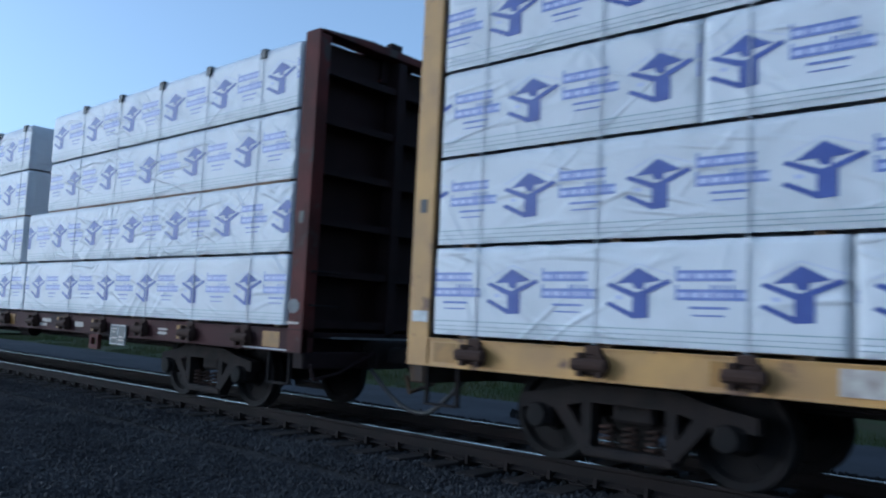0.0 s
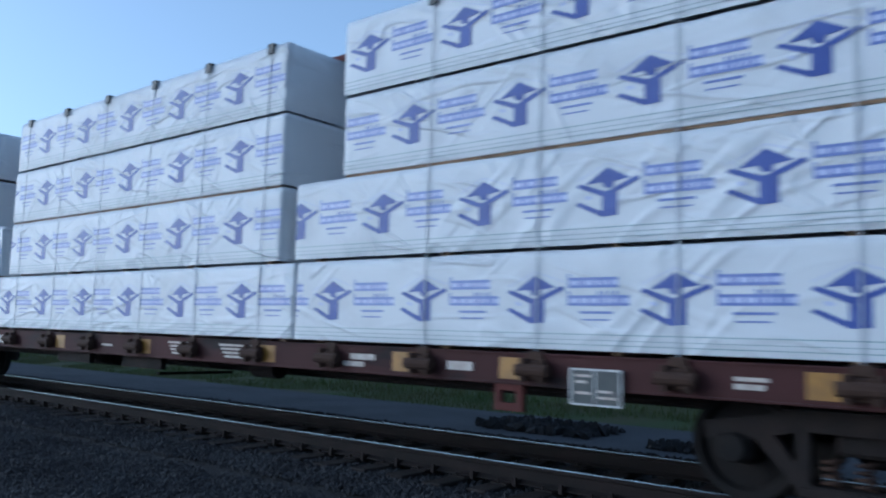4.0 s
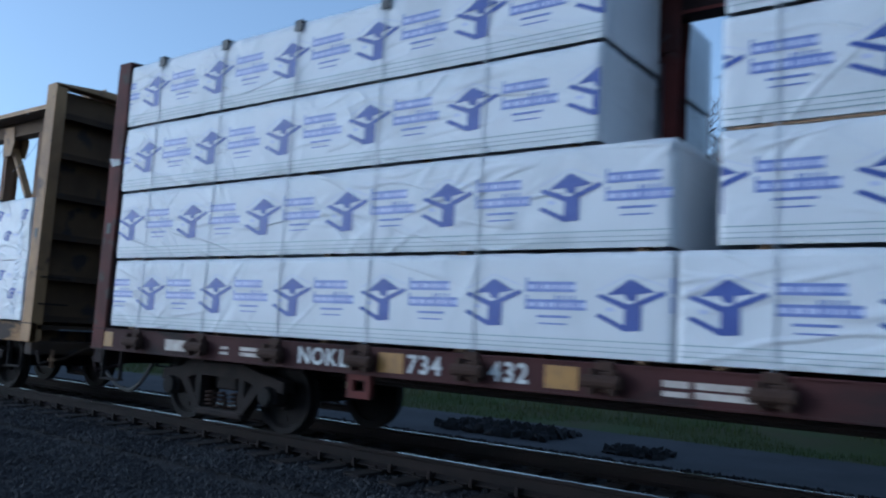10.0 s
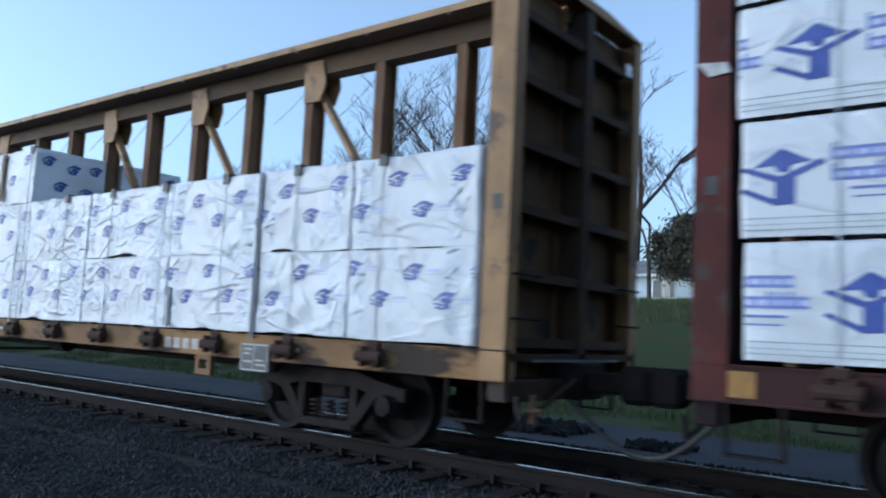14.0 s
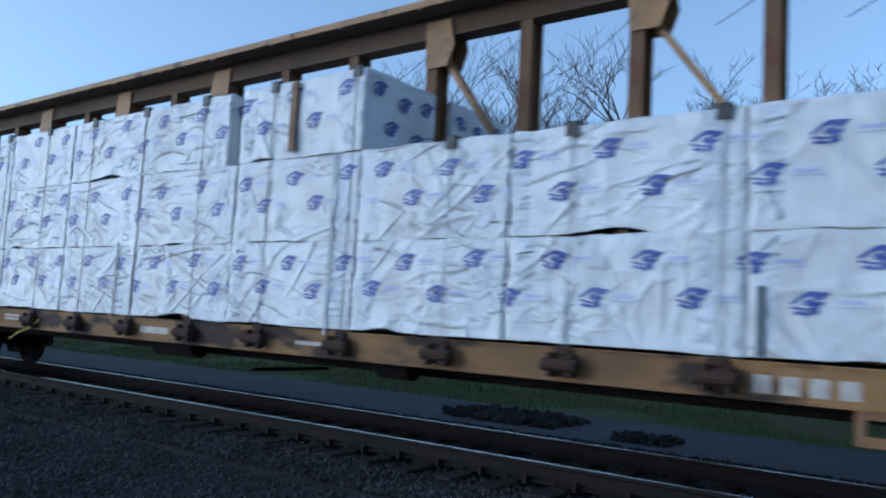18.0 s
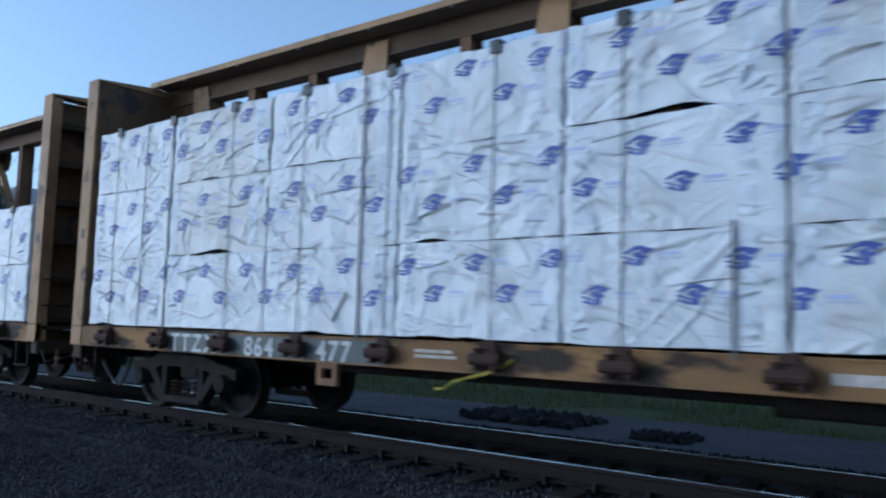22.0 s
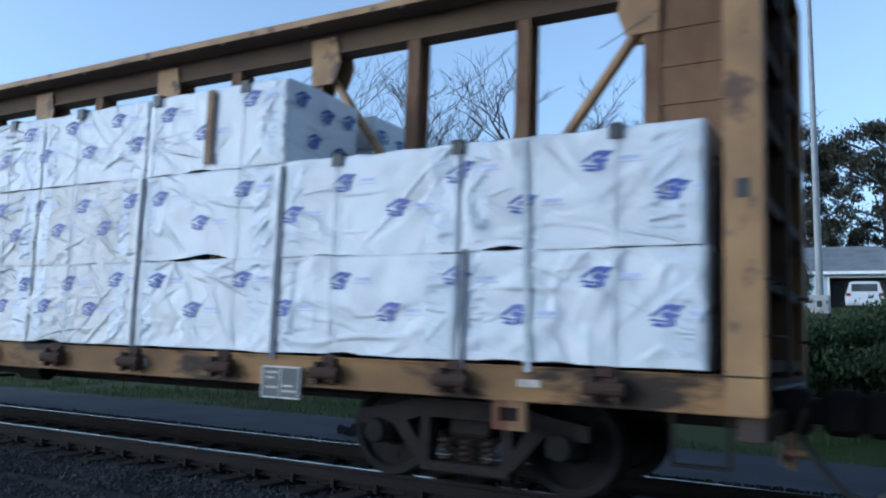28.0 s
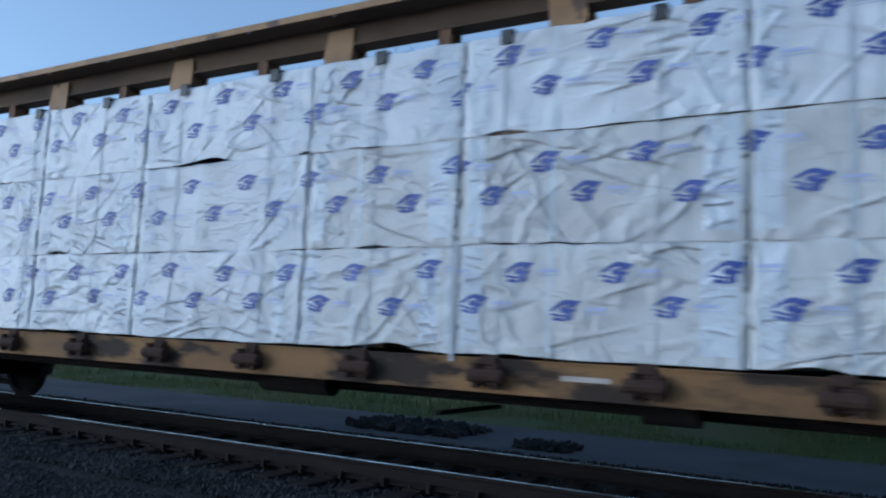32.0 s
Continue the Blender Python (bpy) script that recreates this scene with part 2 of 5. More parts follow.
DIRT = material("bare_earth", (0.22, 0.16, 0.105), 0.95, 0, (0.10, 0.075, 0.055), 1.2, 30, 0.6, 0.6)
BARK = material("grey_brown_bark", (0.085, 0.062, 0.054), 0.9, 0, (0.050, 0.040, 0.037), 6, 50, 0.6, 0.5)
LEAF = material("dark_evergreen_leaf", (0.045, 0.044, 0.024), 0.9, 0, (0.060, 0.050, 0.032), 0.9, 30, 0.2, 0.6)
SHRUB = material("green_shrub_leaf", (0.036, 0.060, 0.016), 0.85, 0, (0.055, 0.066, 0.024), 0.9, 30, 0.2, 0.6)
SIDING = material("pale_blue_house_siding", (0.46, 0.53, 0.57), 0.8, 0, (0.40, 0.46, 0.50), 1.0, 30, 0.1, 0.4)
ROOF = material("grey_shingle_roof", (0.20, 0.205, 0.21), 0.9, 0, (0.14, 0.145, 0.15), 1.4, 25, 0.5, 0.5)
TRIM = material("white_house_trim", (0.74, 0.74, 0.72), 0.7, 0, (0.64, 0.64, 0.62), 2, 40, 0.05, 0.4)
GLASS = material("dark_window_glass", (0.03, 0.035, 0.04), 0.08, 0, (0.05, 0.055, 0.06), 1.0, 10, 0.0, 0.4)
CURTAIN = material("pale_curtain", (0.42, 0.40, 0.36), 0.9, 0, (0.34, 0.32, 0.29), 4, 40, 0.2, 0.5, stretch=(8, 1, 0.3))
GARAGE = material("dark_garage_opening_paint", (0.045, 0.045, 0.048), 0.8, 0, (0.07, 0.07, 0.072), 1.5, 30, 0.05, 0.4)
PLATFORM = material("worn_grey_platform_steel", (0.16, 0.165, 0.17), 0.7, 0.0, (0.09, 0.09, 0.09), 5, 60, 0.2, 0.6)
GALV = material("galvanised_pole_steel", (0.28, 0.285, 0.29), 0.65, 0.2, (0.22, 0.225, 0.23), 3, 60, 0.1, 0.5)
CONCRETE = material("pale_concrete", (0.36, 0.35, 0.33), 0.9, 0, (0.27, 0.26, 0.25), 3, 50, 0.3, 0.5)
CARPAINT = material("silver_car_paint", (0.55, 0.56, 0.58), 0.3, 0.2, (0.50, 0.51, 0.53), 2, 30, 0.0, 0.3)
LAMPRED = material("red_tail_lens", (0.30, 0.01, 0.01), 0.25, 0, (0.22, 0.01, 0.01), 3, 30, 0.0, 0.3)

MARKINK = material("worn_blue_printing_ink", (0.034, 0.054, 0.24), 0.55, 0, (0.075, 0.10, 0.33), 9, 60, 0.05, 0.6)
WORDINK = material("washed_blue_printing_ink", (0.11, 0.145, 0.36), 0.5, 0, (0.17, 0.20, 0.42), 5, 60, 0.05, 0.5)
SILLTAN = material("sooty_streaked_yellow_sill", (0.26, 0.150, 0.060), 0.78, 0, (0.11, 0.066, 0.034), 1.1, 45, 0.2, 0.85, stretch=(0.6, 1, 1.6), spots=((0.035, 0.025, 0.019), 1.7, 0.52))
SILLBROWN = material("sooty_oxide_brown_sill", (0.055, 0.021, 0.020), 0.8, 0, (0.024, 0.012, 0.0115), 0.8, 45, 0.2, 0.7, stretch=(0.5, 1, 1.4), spots=((0.020, 0.014, 0.014), 1.6, 0.56))
# old grime and stone have hardly any sheen
for m in (CHORD, ENDTAN, SILLTAN, SILLBROWN, BROWN, DARKBROWN, TANDARK, RUSTY, STEEL, WHEEL, WINCH, RAIL, TIE, BED, BALLAST, STONE, BARK, GRASS, DIRT, ASPHALT):
    m.node_tree.nodes["Principled BSDF"].inputs["Specular IOR Level"].default_value = 0.18


# ---- building helpers ----
def mesh_of(name, bm):
    me = bpy.data.meshes.new(name)
    bm.to_mesh(me)
    bm.free()
    return me


def part(name, bm, mat, parent, label="", at=None, kind=""):
    """One bmesh, or a ready mesh, as one mesh object under a thing."""
    me = mesh_of(name, bm) if isinstance(bm, bmesh.types.BMesh) else bm
    if mat and not me.materials:
        me.materials.append(mat)
    ob = new(name, me)
    ob.parent = parent
    if at is not None:
        ob.matrix_basis = at
    if label or kind:
        tagged(ob, label, kind=kind)
    return ob


def box(bm, x0, x1, y0, y1, z0, z1, bevel=0.0, m=None):
    v = [bm.verts.new((x, y, z)) for z in (z0, z1) for y in (y0, y1) for x in (x0, x1)]
    f = [bm.faces.new([v[i] for i in q]) for q in ((0, 2, 3, 1), (4, 5, 7, 6), (0, 1, 5, 4), (2, 6, 7, 3), (0, 4, 6, 2), (1, 3, 7, 5))]
    if bevel:
        r = bmesh.ops.bevel(bm, geom=list({e for q in f for e in q.edges}), offset=bevel, segments=1, affect="EDGES")
        v = list({w for q in r["faces"] for w in q.verts} | {w for w in v if w.is_valid})
    if m is not None:
        bmesh.ops.transform(bm, matrix=m, verts=[w for w in v if w.is_valid])
    return bm


def boxes(*rows, bevel=0.0):
    bm = bmesh.new()
    for r in rows:
        box(bm, *r, bevel=bevel)
    return bm


def bar(bm, a, b, w, d):
    """A square bar from a to b."""
    a, b = Vector(a), Vector(b)
    q = (b - a).to_track_quat("Z", "Y").to_matrix().to_4x4()
    return box(bm, -w / 2, w / 2, -d / 2, d / 2, 0, (b - a).length, m=Matrix.Translation(a) @ q)


def rod(bm, pts, r, n=8):
    """A round tube along points."""
    rings = []
    for i, p in enumerate(pts):
        p = Vector(p)
        a = Vector(pts[max(i - 1, 0)])
        b = Vector(pts[min(i + 1, len(pts) - 1)])
        q = (b - a).to_track_quat("Z", "Y")
        rr = r[i] if isinstance(r, (list, tuple)) else r
        rings.append([bm.verts.new(p + q @ Vector((rr * math.cos(2 * math.pi * k / n), rr * math.sin(2 * math.pi * k / n), 0))) for k in range(n)])
    for s, t in zip(rings, rings[1:]):
        for k in range(n):
            bm.faces.new((s[k], s[(k + 1) % n], t[(k + 1) % n], t[k]))
    bm.faces.new(rings[0][::-1])
    bm.faces.new(rings[-1])
    return bm


def lathe(bm, profile, n=32, axis="Y"):
    """A turned solid from (radius, along) pairs round the y axis."""
    rings = []
    for r, y in profile:
        rings.append([bm.verts.new((r * math.cos(2 * math.pi * k / n), y, r * math.sin(2 * math.pi * k / n))) for k in range(n)])
    for s, t in zip(rings, rings[1:]):
        for k in range(n):
            bm.faces.new((s[k], s[(k + 1) % n], t[(k + 1) % n], t[k]))
    bm.faces.new(rings[0])
    bm.faces.new(rings[-1][::-1])
    bmesh.ops.recalc_face_normals(bm, faces=bm.faces)
    return bm


def prism(bm, outline, y0, y1):
    """An outline in x and z pushed out from y0 to y1."""
    a = [bm.verts.new((x, y0, z)) for x, z in outline]
    b = [bm.verts.new((x, y1, z)) for x, z in outline]
    bm.faces.new(a)
    bm.faces.new(b[::-1])
    for i in range(len(a)):
        j = (i + 1) % len(a)
        bm.faces.new((a[j], a[i], b[i], b[j]))
    bmesh.ops.recalc_face_normals(bm, faces=bm.faces)
    return bm


def thing(name, label, category, group="", at=None):
    ob = tagged(new(name), label, category, group)
    if at is not None:
        ob.matrix_basis = at
    return ob


def letters(text, size, mat, parent, at, label, room=0.1):
    """Stencilled characters, each a flat mesh of its own, side by side."""
    x = 0.0
    for ch in text:
        cu = bpy.data.curves.new("stencil", "FONT")
        cu.body, cu.size, cu.extrude, cu.align_x, cu.offset = ch, size, 0.002, "LEFT", 0.006
        tmp = bpy.data.objects.new("tmp", cu)
        me = bpy.data.meshes.new_from_object(tmp)
        bpy.data.objects.remove(tmp)
        me.materials.clear()
        xs = [v.co.x for v in me.vertices]
        part("stencil", me, mat, parent, label, at @ pose(x - min(xs), 0, 0))
        x += max(xs) - min(xs) + room * size


def train_x(t):
    return float(np.interp(t, [r[0] for r in TRAIN], [r[1] for r in TRAIN]))


MOVERS = []      # things that ride along: object, its place in the train
WHEELS = []      # wheelsets: object, its place in its bogie
CENTRE = 7.33    # the track's middle


# ---- bundles of wrapped lumber ----
def crease(p, amp, seed, loose):
    """How far the wrap stands out at p, along y."""
    x, z = p[0], p[2]
    if loose:
        a = noise.noise(Vector((x * 1.1 + z * 0.9, z * 1.6 - x * 0.4, seed)))
        b = abs(noise.noise(Vector((x * 2.6 + z * 3.4, z * 1.3 - x * 0.7, seed + 7.3))))
        c = abs(noise.noise(Vector((x * 2.2 - z * 2.9, z * 2.2 + x * 0.6, seed + 3.1))))
        d = abs(noise.noise(Vector((x * 7.0 + z * 2.0, z * 4.0, seed + 11.0))))
        e = abs(noise.noise(Vector((x * 5.2 + z * 6.5, z * 2.4 - x * 1.5, seed + 17.0))))
        return amp * (0.35 * a - 0.9 * b - 0.8 * c - 0.5 * d - 0.6 * e + 0.9)
    a = noise.noise(Vector((x * 0.7, z * 1.0, seed)))
    b = abs(noise.noise(Vector((x * 1.5 - z * 2.6, z * 2.4 + x * 0.8, seed + 5.0))))
    return amp * (0.6 * a - 0.8 * b + 0.3)


def wrap_mesh(L, H, W, amp, seed, loose, step):
    """A wrapped block with creased faces: front at y = 0, back at y = W, base at z = 0, from x = 0 to L."""
    verts, faces = [], []

    def place(x, y, z):
        edge = 0.008 if loose else 0.010
        # round the long edges a little
        fx, fz = min(x, L - x), min(z, H - z)
        yy = y
        out = crease((x, y, z), amp, seed, loose)
        if y < 1e-6:
            yy = -out + edge * (max(0, 1 - fx / 0.03) ** 2 + max(0, 1 - fz / 0.03) ** 2)
        k = noise.noise(Vector((y * 2.2 + 4, z * 2.5, seed + x)))
        xx = x + (amp * k * (1 if x > L / 2 else -1) if x < 1e-6 or x > L - 1e-6 else 0)
        zz = z
        if z > H - 1e-6:
            zz = H - abs((0.035 if loose else 0.012) * noise.noise(Vector((x * 2.4, y * 2.4, seed + 2.0))))
        if loose and z < 1e-6:
            hang = noise.noise(Vector((x * 1.3, 1.0, seed + 9.0)))
            zz = -0.040 - 0.030 * max(0, -hang) + 0.16 * max(0, hang - 0.24)
            if y < 1e-6:
                yy -= 0.008
        return xx, yy, zz

    def sheet(na, nb, at):
        s = len(verts)
        for j in range(nb + 1):
            for i in range(na + 1):
                verts.append(place(*at(i / na, j / nb)))
        for j in range(nb):
            for i in range(na):
                q = s + j * (na + 1) + i
                faces.append((q, q + 1, q + na + 2, q + na + 1))

    nx, nz, ny = max(4, int(L / step)), max(4, int(H / step)), max(3, int(W / (step * 2.5)))
    sheet(nx, nz, lambda a, b: (a * L, 0.0, b * H))
    sheet(ny, nz, lambda a, b: (L, a * W, b * H))
    sheet(ny, nz, lambda a, b: (0.0, (1 - a) * W, b * H))
    sheet(nx, ny, lambda a, b: (a * L, b * W, H))
    sheet(max(2, nx // 6), 2, lambda a, b: ((1 - a) * L, W, b * H))
    me = bpy.data.meshes.new("wrap")
    me.from_pydata(verts, [], faces)
    bm = bmesh.new()
    bm.from_mesh(me)
    bmesh.ops.remove_doubles(bm, verts=bm.verts, dist=0.001)
    bm.to_mesh(me)
    bm.free()
    me.shade_smooth()
    return me


EMBLEM = [
    [(-0.20, 0.075), (0.0, 0.215), (0.205, 0.105), (0.06, 0.085), (-0.07, 0.085)], [(-0.055, 0.088), (0.06, 0.088), (0.05, 0.03), (-0.02, 0.035)],
    [(-0.28, 0.06), (-0.25, 0.09), (0.0, 0.0), (-0.03, -0.045)], [(0.29, 0.085), (0.265, 0.12), (0.03, 0.02), (0.05, -0.025)],
    [(-0.045, -0.03), (0.0, 0.01), (0.05, 0.02), (0.095, -0.01), (0.095, -0.205), (-0.045, -0.215)],
    [(-0.285, -0.10), (-0.255, -0.07), (-0.045, -0.165), (-0.045, -0.215)],
]
CREST = [[(-0.285, 0.115), (0.0, 0.25), (0.0, 0.243), (-0.268, 0.115)], [(0.0, 0.25), (0.30, 0.15), (0.283, 0.149), (0.0, 0.243)],
         [(-0.20, -0.025), (-0.15, -0.02), (-0.13, -0.05), (-0.18, -0.06)]]
MARK = [[(-0.155, 0.020), (-0.035, 0.085), (0.02, 0.092), (0.16, 0.052), (0.085, 0.012), (0.055, 0.010), (0.01, 0.052), (-0.06, 0.040), (-0.125, 0.008)],
        [(-0.05, 0.022), (0.01, 0.038), (0.05, 0.002), (0.10, 0.002), (0.085, -0.028), (0.055, -0.030), (0.05, -0.088), (-0.02, -0.095), (-0.02, -0.062), (0.0, -0.022), (-0.05, -0.012)],
        [(-0.145, -0.062), (-0.115, -0.040), (-0.035, -0.066), (-0.03, -0.096)], [(-0.155, -0.004), (-0.125, -0.006), (-0.06, -0.028), (-0.02, -0.034), (-0.03, -0.056), (-0.085, -0.040), (-0.155, -0.018)]]


def print_mesh(shapes, amp, seed, loose, proud=0.0):
    """Flat printed shapes that lie on the creased front, a few millimetres proud."""
    bm = bmesh.new()
    for outline, mat in shapes:
        f = bm.faces.new([bm.verts.new((x, 0, z)) for x, z in outline])
        f.material_index = mat
    xs = [v.co.x for v in bm.verts]
    zs = [v.co.z for v in bm.verts]
    cut = 0.07
    for axis, lo, hi in ((Vector((1, 0, 0)), min(xs), max(xs)), (Vector((0, 0, 1)), min(zs), max(zs))):
        k = lo + cut
        while k < hi:
            near = [f for f in bm.faces if min(v.co.dot(axis) for v in f.verts) < k < max(v.co.dot(axis) for v in f.verts)]
            if near:
                geo = near + list({e for f in near for e in f.edges}) + list({v for f in near for v in f.verts})
                bmesh.ops.bisect_plane(bm, geom=geo, plane_co=axis * k, plane_no=axis)
            k += cut
    bmesh.ops.remove_doubles(bm, verts=bm.verts, dist=0.0004)
    for v in bm.verts:
        v.co.y = -crease(v.co, amp, seed, loose) - (proud or (0.007 if loose else 0.005))
    bmesh.ops.recalc_face_normals(bm, faces=bm.faces)
    me = bpy.data.meshes.new("print")
    bm.to_mesh(me)
    bm.free()
    for m in (BLUE, PALEINK, LINEINK, BAND, WORDINK, MARKINK, FLAP):
        me.materials.append(m)
    return me


def slab(x0, x1, z0, z1):
    return [(x0, z0), (x1, z0), (x1, z1), (x0, z1)]


def clipped(poly, lo, hi):
    """What is left of an outline between x = lo and x = hi."""
    for edge, sign in ((lo, 1), (hi, -1)):
        out = []
        for (xa, za), (xb, zb) in zip(poly, poly[1:] + poly[:1]):
            ina, inb = sign * (xa - edge) >= 0, sign * (xb - edge) >= 0
            if ina:
                out.append((xa, za))
            if ina != inb:
                u = (edge - xa) / (xb - xa)
                out.append((edge, za + u * (zb - za)))
        poly = out
        if len(poly) < 3:
            return []
    return poly


def kept(name, shapes, L, groups):
    """Adds a group of shapes, cut at the bundle's ends, if any of it is left."""
    out = [(q, m) for q, m in ((clipped(list(p), 0.012, L - 0.012), m) for p, m in shapes) if q and max(x for x, _ in q) - min(x for x, _ in q) > 0.006]
    if out:
        groups.append((name, out))


# spacings of the rungs in the two plain ladder bands that stand for the printed rows
BAND_A = (0.100, 0.045, 0.098, 0.070, 0.070, 0.090)
BAND_B = (0.104, 0.095, 0.088, 0.044, 0.058, 0.058, 0.044, 0.084)


def ladder(x, z, rungs):
    """A pale band with two thin rails and upright rungs, and a taller first rung."""
    out, tall = [], 0.088
    for i, wide in enumerate(rungs):
        for lo, hi in ((0.0, 0.024), (0.024, tall - 0.026), (tall - 0.026, tall)) + (((tall, 0.122),) if i == 0 or (wide < 0.06 and len(rungs) > 6) else ()):
            out.append((slab(x, x + 0.024, z + lo, z + hi), 4))
        out += [(slab(x + 0.024, x + wide, z, z + 0.024), 4), (slab(x + 0.024, x + wide, z + 0.024, z + tall - 0.026), 1), (slab(x + 0.024, x + wide, z + tall - 0.026, z + tall), 4)]
        x += wide
    return out


def emblem_shapes(L, H, phase):
    """The plain blue emblem and its rows of blocks, over and over along the bundle: names and groups of shapes."""
    groups, x = [], phase - 2.57
    mid = H * 0.5
    while x < L + 0.3:
        kept("printed_emblem", [([(x + a * 1.03, mid + b * 0.98) for a, b in poly], 0) for poly in EMBLEM], L, groups)
        kept("printed_crest", [([(x + a * 1.03, mid + b * 0.98) for a, b in poly], 1) for poly in CREST], L, groups)
        t = x + 0.36
        kept("printed_band", ladder(t - 0.03, mid + 0.095, BAND_A), L, groups)
        kept("printed_band", ladder(t - 0.03, mid - 0.055, BAND_B), L, groups)
        kept("printed_bar", [(slab(t + 0.09, t + 0.40, mid - 0.122, mid - 0.100), 4)], L, groups)
        kept("printed_bar", [(slab(t + 0.11, t + 0.37, mid - 0.178, mid - 0.164), 4)], L, groups)
        x += 1.285
    for z, h in ((0.045, 0.008), (0.085, 0.006), (0.13, 0.009)):
        groups.append(("printed_line", [(slab(0.02, L - 0.02, z, z + h), 2)]))
    return groups


def oval_shapes(L, H, seed, phase, step):
    """Small blue marks in two staggered rows, each with a pale block beside it; the ends of the wrap cut them."""
    rng, groups = random.Random(seed), []
    for row, z in enumerate((0.655, 0.355)):
        x = (phase + row * step * 0.5) % step - step + rng.uniform(-0.04, 0.04)
        while x < L + 0.15:
            tilt, zz = rng.uniform(-0.05, 0.18), z + rng.uniform(-0.025, 0.025)
            out = [([(x + 0.86 * (p - q * tilt), zz + 0.9 * (q + p * tilt)) for p, q in poly], 5) for poly in MARK]
            out += [(slab(x + 0.17, x + 0.34, zz - 0.004, zz + 0.026), 1), (slab(x + 0.15, x + 0.38, zz - 0.030, zz - 0.022), 1)]
            kept("printed_mark", out, L, groups)
            x += step
    return groups


FACE = -1.33     # the loads' outer face, from the track's middle
BUNDLE_MESHES = {}


def end_marks(x, s):
    """Small blue marks on a bundle's end, one mesh each."""
    out = []
    for y, z in ((0.2, 0.66), (0.62, 0.58), (1.0, 0.62), (0.42, 0.27), (0.85, 0.22)):
        bm = bmesh.new()
        for poly in MARK:
            bm.faces.new([bm.verts.new((x + s * 0.024, y + p * 0.8, z + q * 0.9)) for p, q in poly])
        me = mesh_of("end_mark", bm)
        me.materials.append(MARKINK)
        out.append(me)
    return out


def bundle(x0, x1, z0, z1, loose, seed, side=-1, phase=0.3, open_end=False, step=0.82, tone=""):
    """One wrapped bundle with its runners and print, riding at x0..x1."""
    L, H, W = x1 - x0, z1 - z0, 1.17
    key = (round(L, 2), round(H, 2), loose, seed, round(phase, 2), tone)
    run = 0.035
    if key not in BUNDLE_MESHES:
        amp = 0.024 if loose else 0.010
        wrap = wrap_mesh(L, H - run, W, amp, seed * 3.7, loose, 0.04 if loose else 0.06)
        wrap.materials.append(GREYED if tone == "soiled" else TAUT if tone == "taut" else LOOSE if loose else WRAP)
        shapes = oval_shapes(L, H - run, seed, phase, step) if loose else emblem_shapes(L, H - run, phase)
        ink = [(nm, print_mesh(g, amp, seed * 3.7, loose)) for nm, g in shapes]
        bands, flaps = [], []
        if loose:
            rng = random.Random(seed)
            for k, w in ((rng.uniform(0.10, 0.16), rng.uniform(0.08, 0.13)), (L - rng.uniform(0.18, 0.30), rng.uniform(0.08, 0.16))):
                flaps.append(print_mesh([(slab(k - w * 0.8, k + w * 0.8, 0.03, H - run - 0.03), 6)], amp, seed * 3.7, loose, 0.0025))
            for k in (0.07, L * 0.36, L - 0.07):
                bands.append(print_mesh([(slab(k - 0.02, k + 0.02, 0.0, H - run - 0.02), 3)], amp, seed * 3.7, loose, 0.004))
        ends = [end_marks(L if s > 0 else 0.0, s) for s in (-1, 1)] if loose else []
        runner = mesh_of("runner", boxes((-0.045, 0.045, 0.10, W - 0.03, 0, run + 0.02), bevel=0.006))
        runner.materials.append(LUMBER)
        BUNDLE_MESHES[key] = (wrap, ink, runner, bands, ends, flaps)
    wrap, ink, runner, bands, ends, flaps = BUNDLE_MESHES[key]
    label = ("wrinkled soiled grey-white wrapped lumber bundle with small blue ovals" if tone == "soiled" else "taut white plastic-wrapped lumber bundle with small blue ovals" if tone == "taut" else "wrinkled white plastic-wrapped lumber bundle with small blue ovals" if loose
             else "long white wrapped lumber bundle with blue emblems")
    ob = thing("lumber_bundle", label, "lumber bundle", "lumber bundles on the flatcars")
    part("wrap", wrap, None, ob, at=pose(0, 0, run))
    for nm, me in ink:
        part(nm, me, None, ob, at=pose(0, 0, run))
    for me in flaps:
        part("wrap_flap", me, None, ob, "doubled strip of pale wrap", at=pose(0, 0, run))
    for me in bands:
        part("binding_band", me, None, ob, "pale plastic binding band", at=pose(0, 0, run))
    if open_end:
        for me in ends[1 if side < 0 else 0]:
            part("end_mark", me, None, ob, at=pose(0, 0, run))
    for k in np.linspace(0.3, L - 0.3, 3 if L < 4 else 5):
        part("runner", runner, None, ob, "raw wooden runner", at=pose(float(k), 0, 0))
    if side < 0:
        MOVERS.append((ob, pose(x0, CENTRE + FACE, z0)))
    else:
        MOVERS.append((ob, pose(x1, CENTRE - FACE, z0, 0, 0, 180)))
    return ob


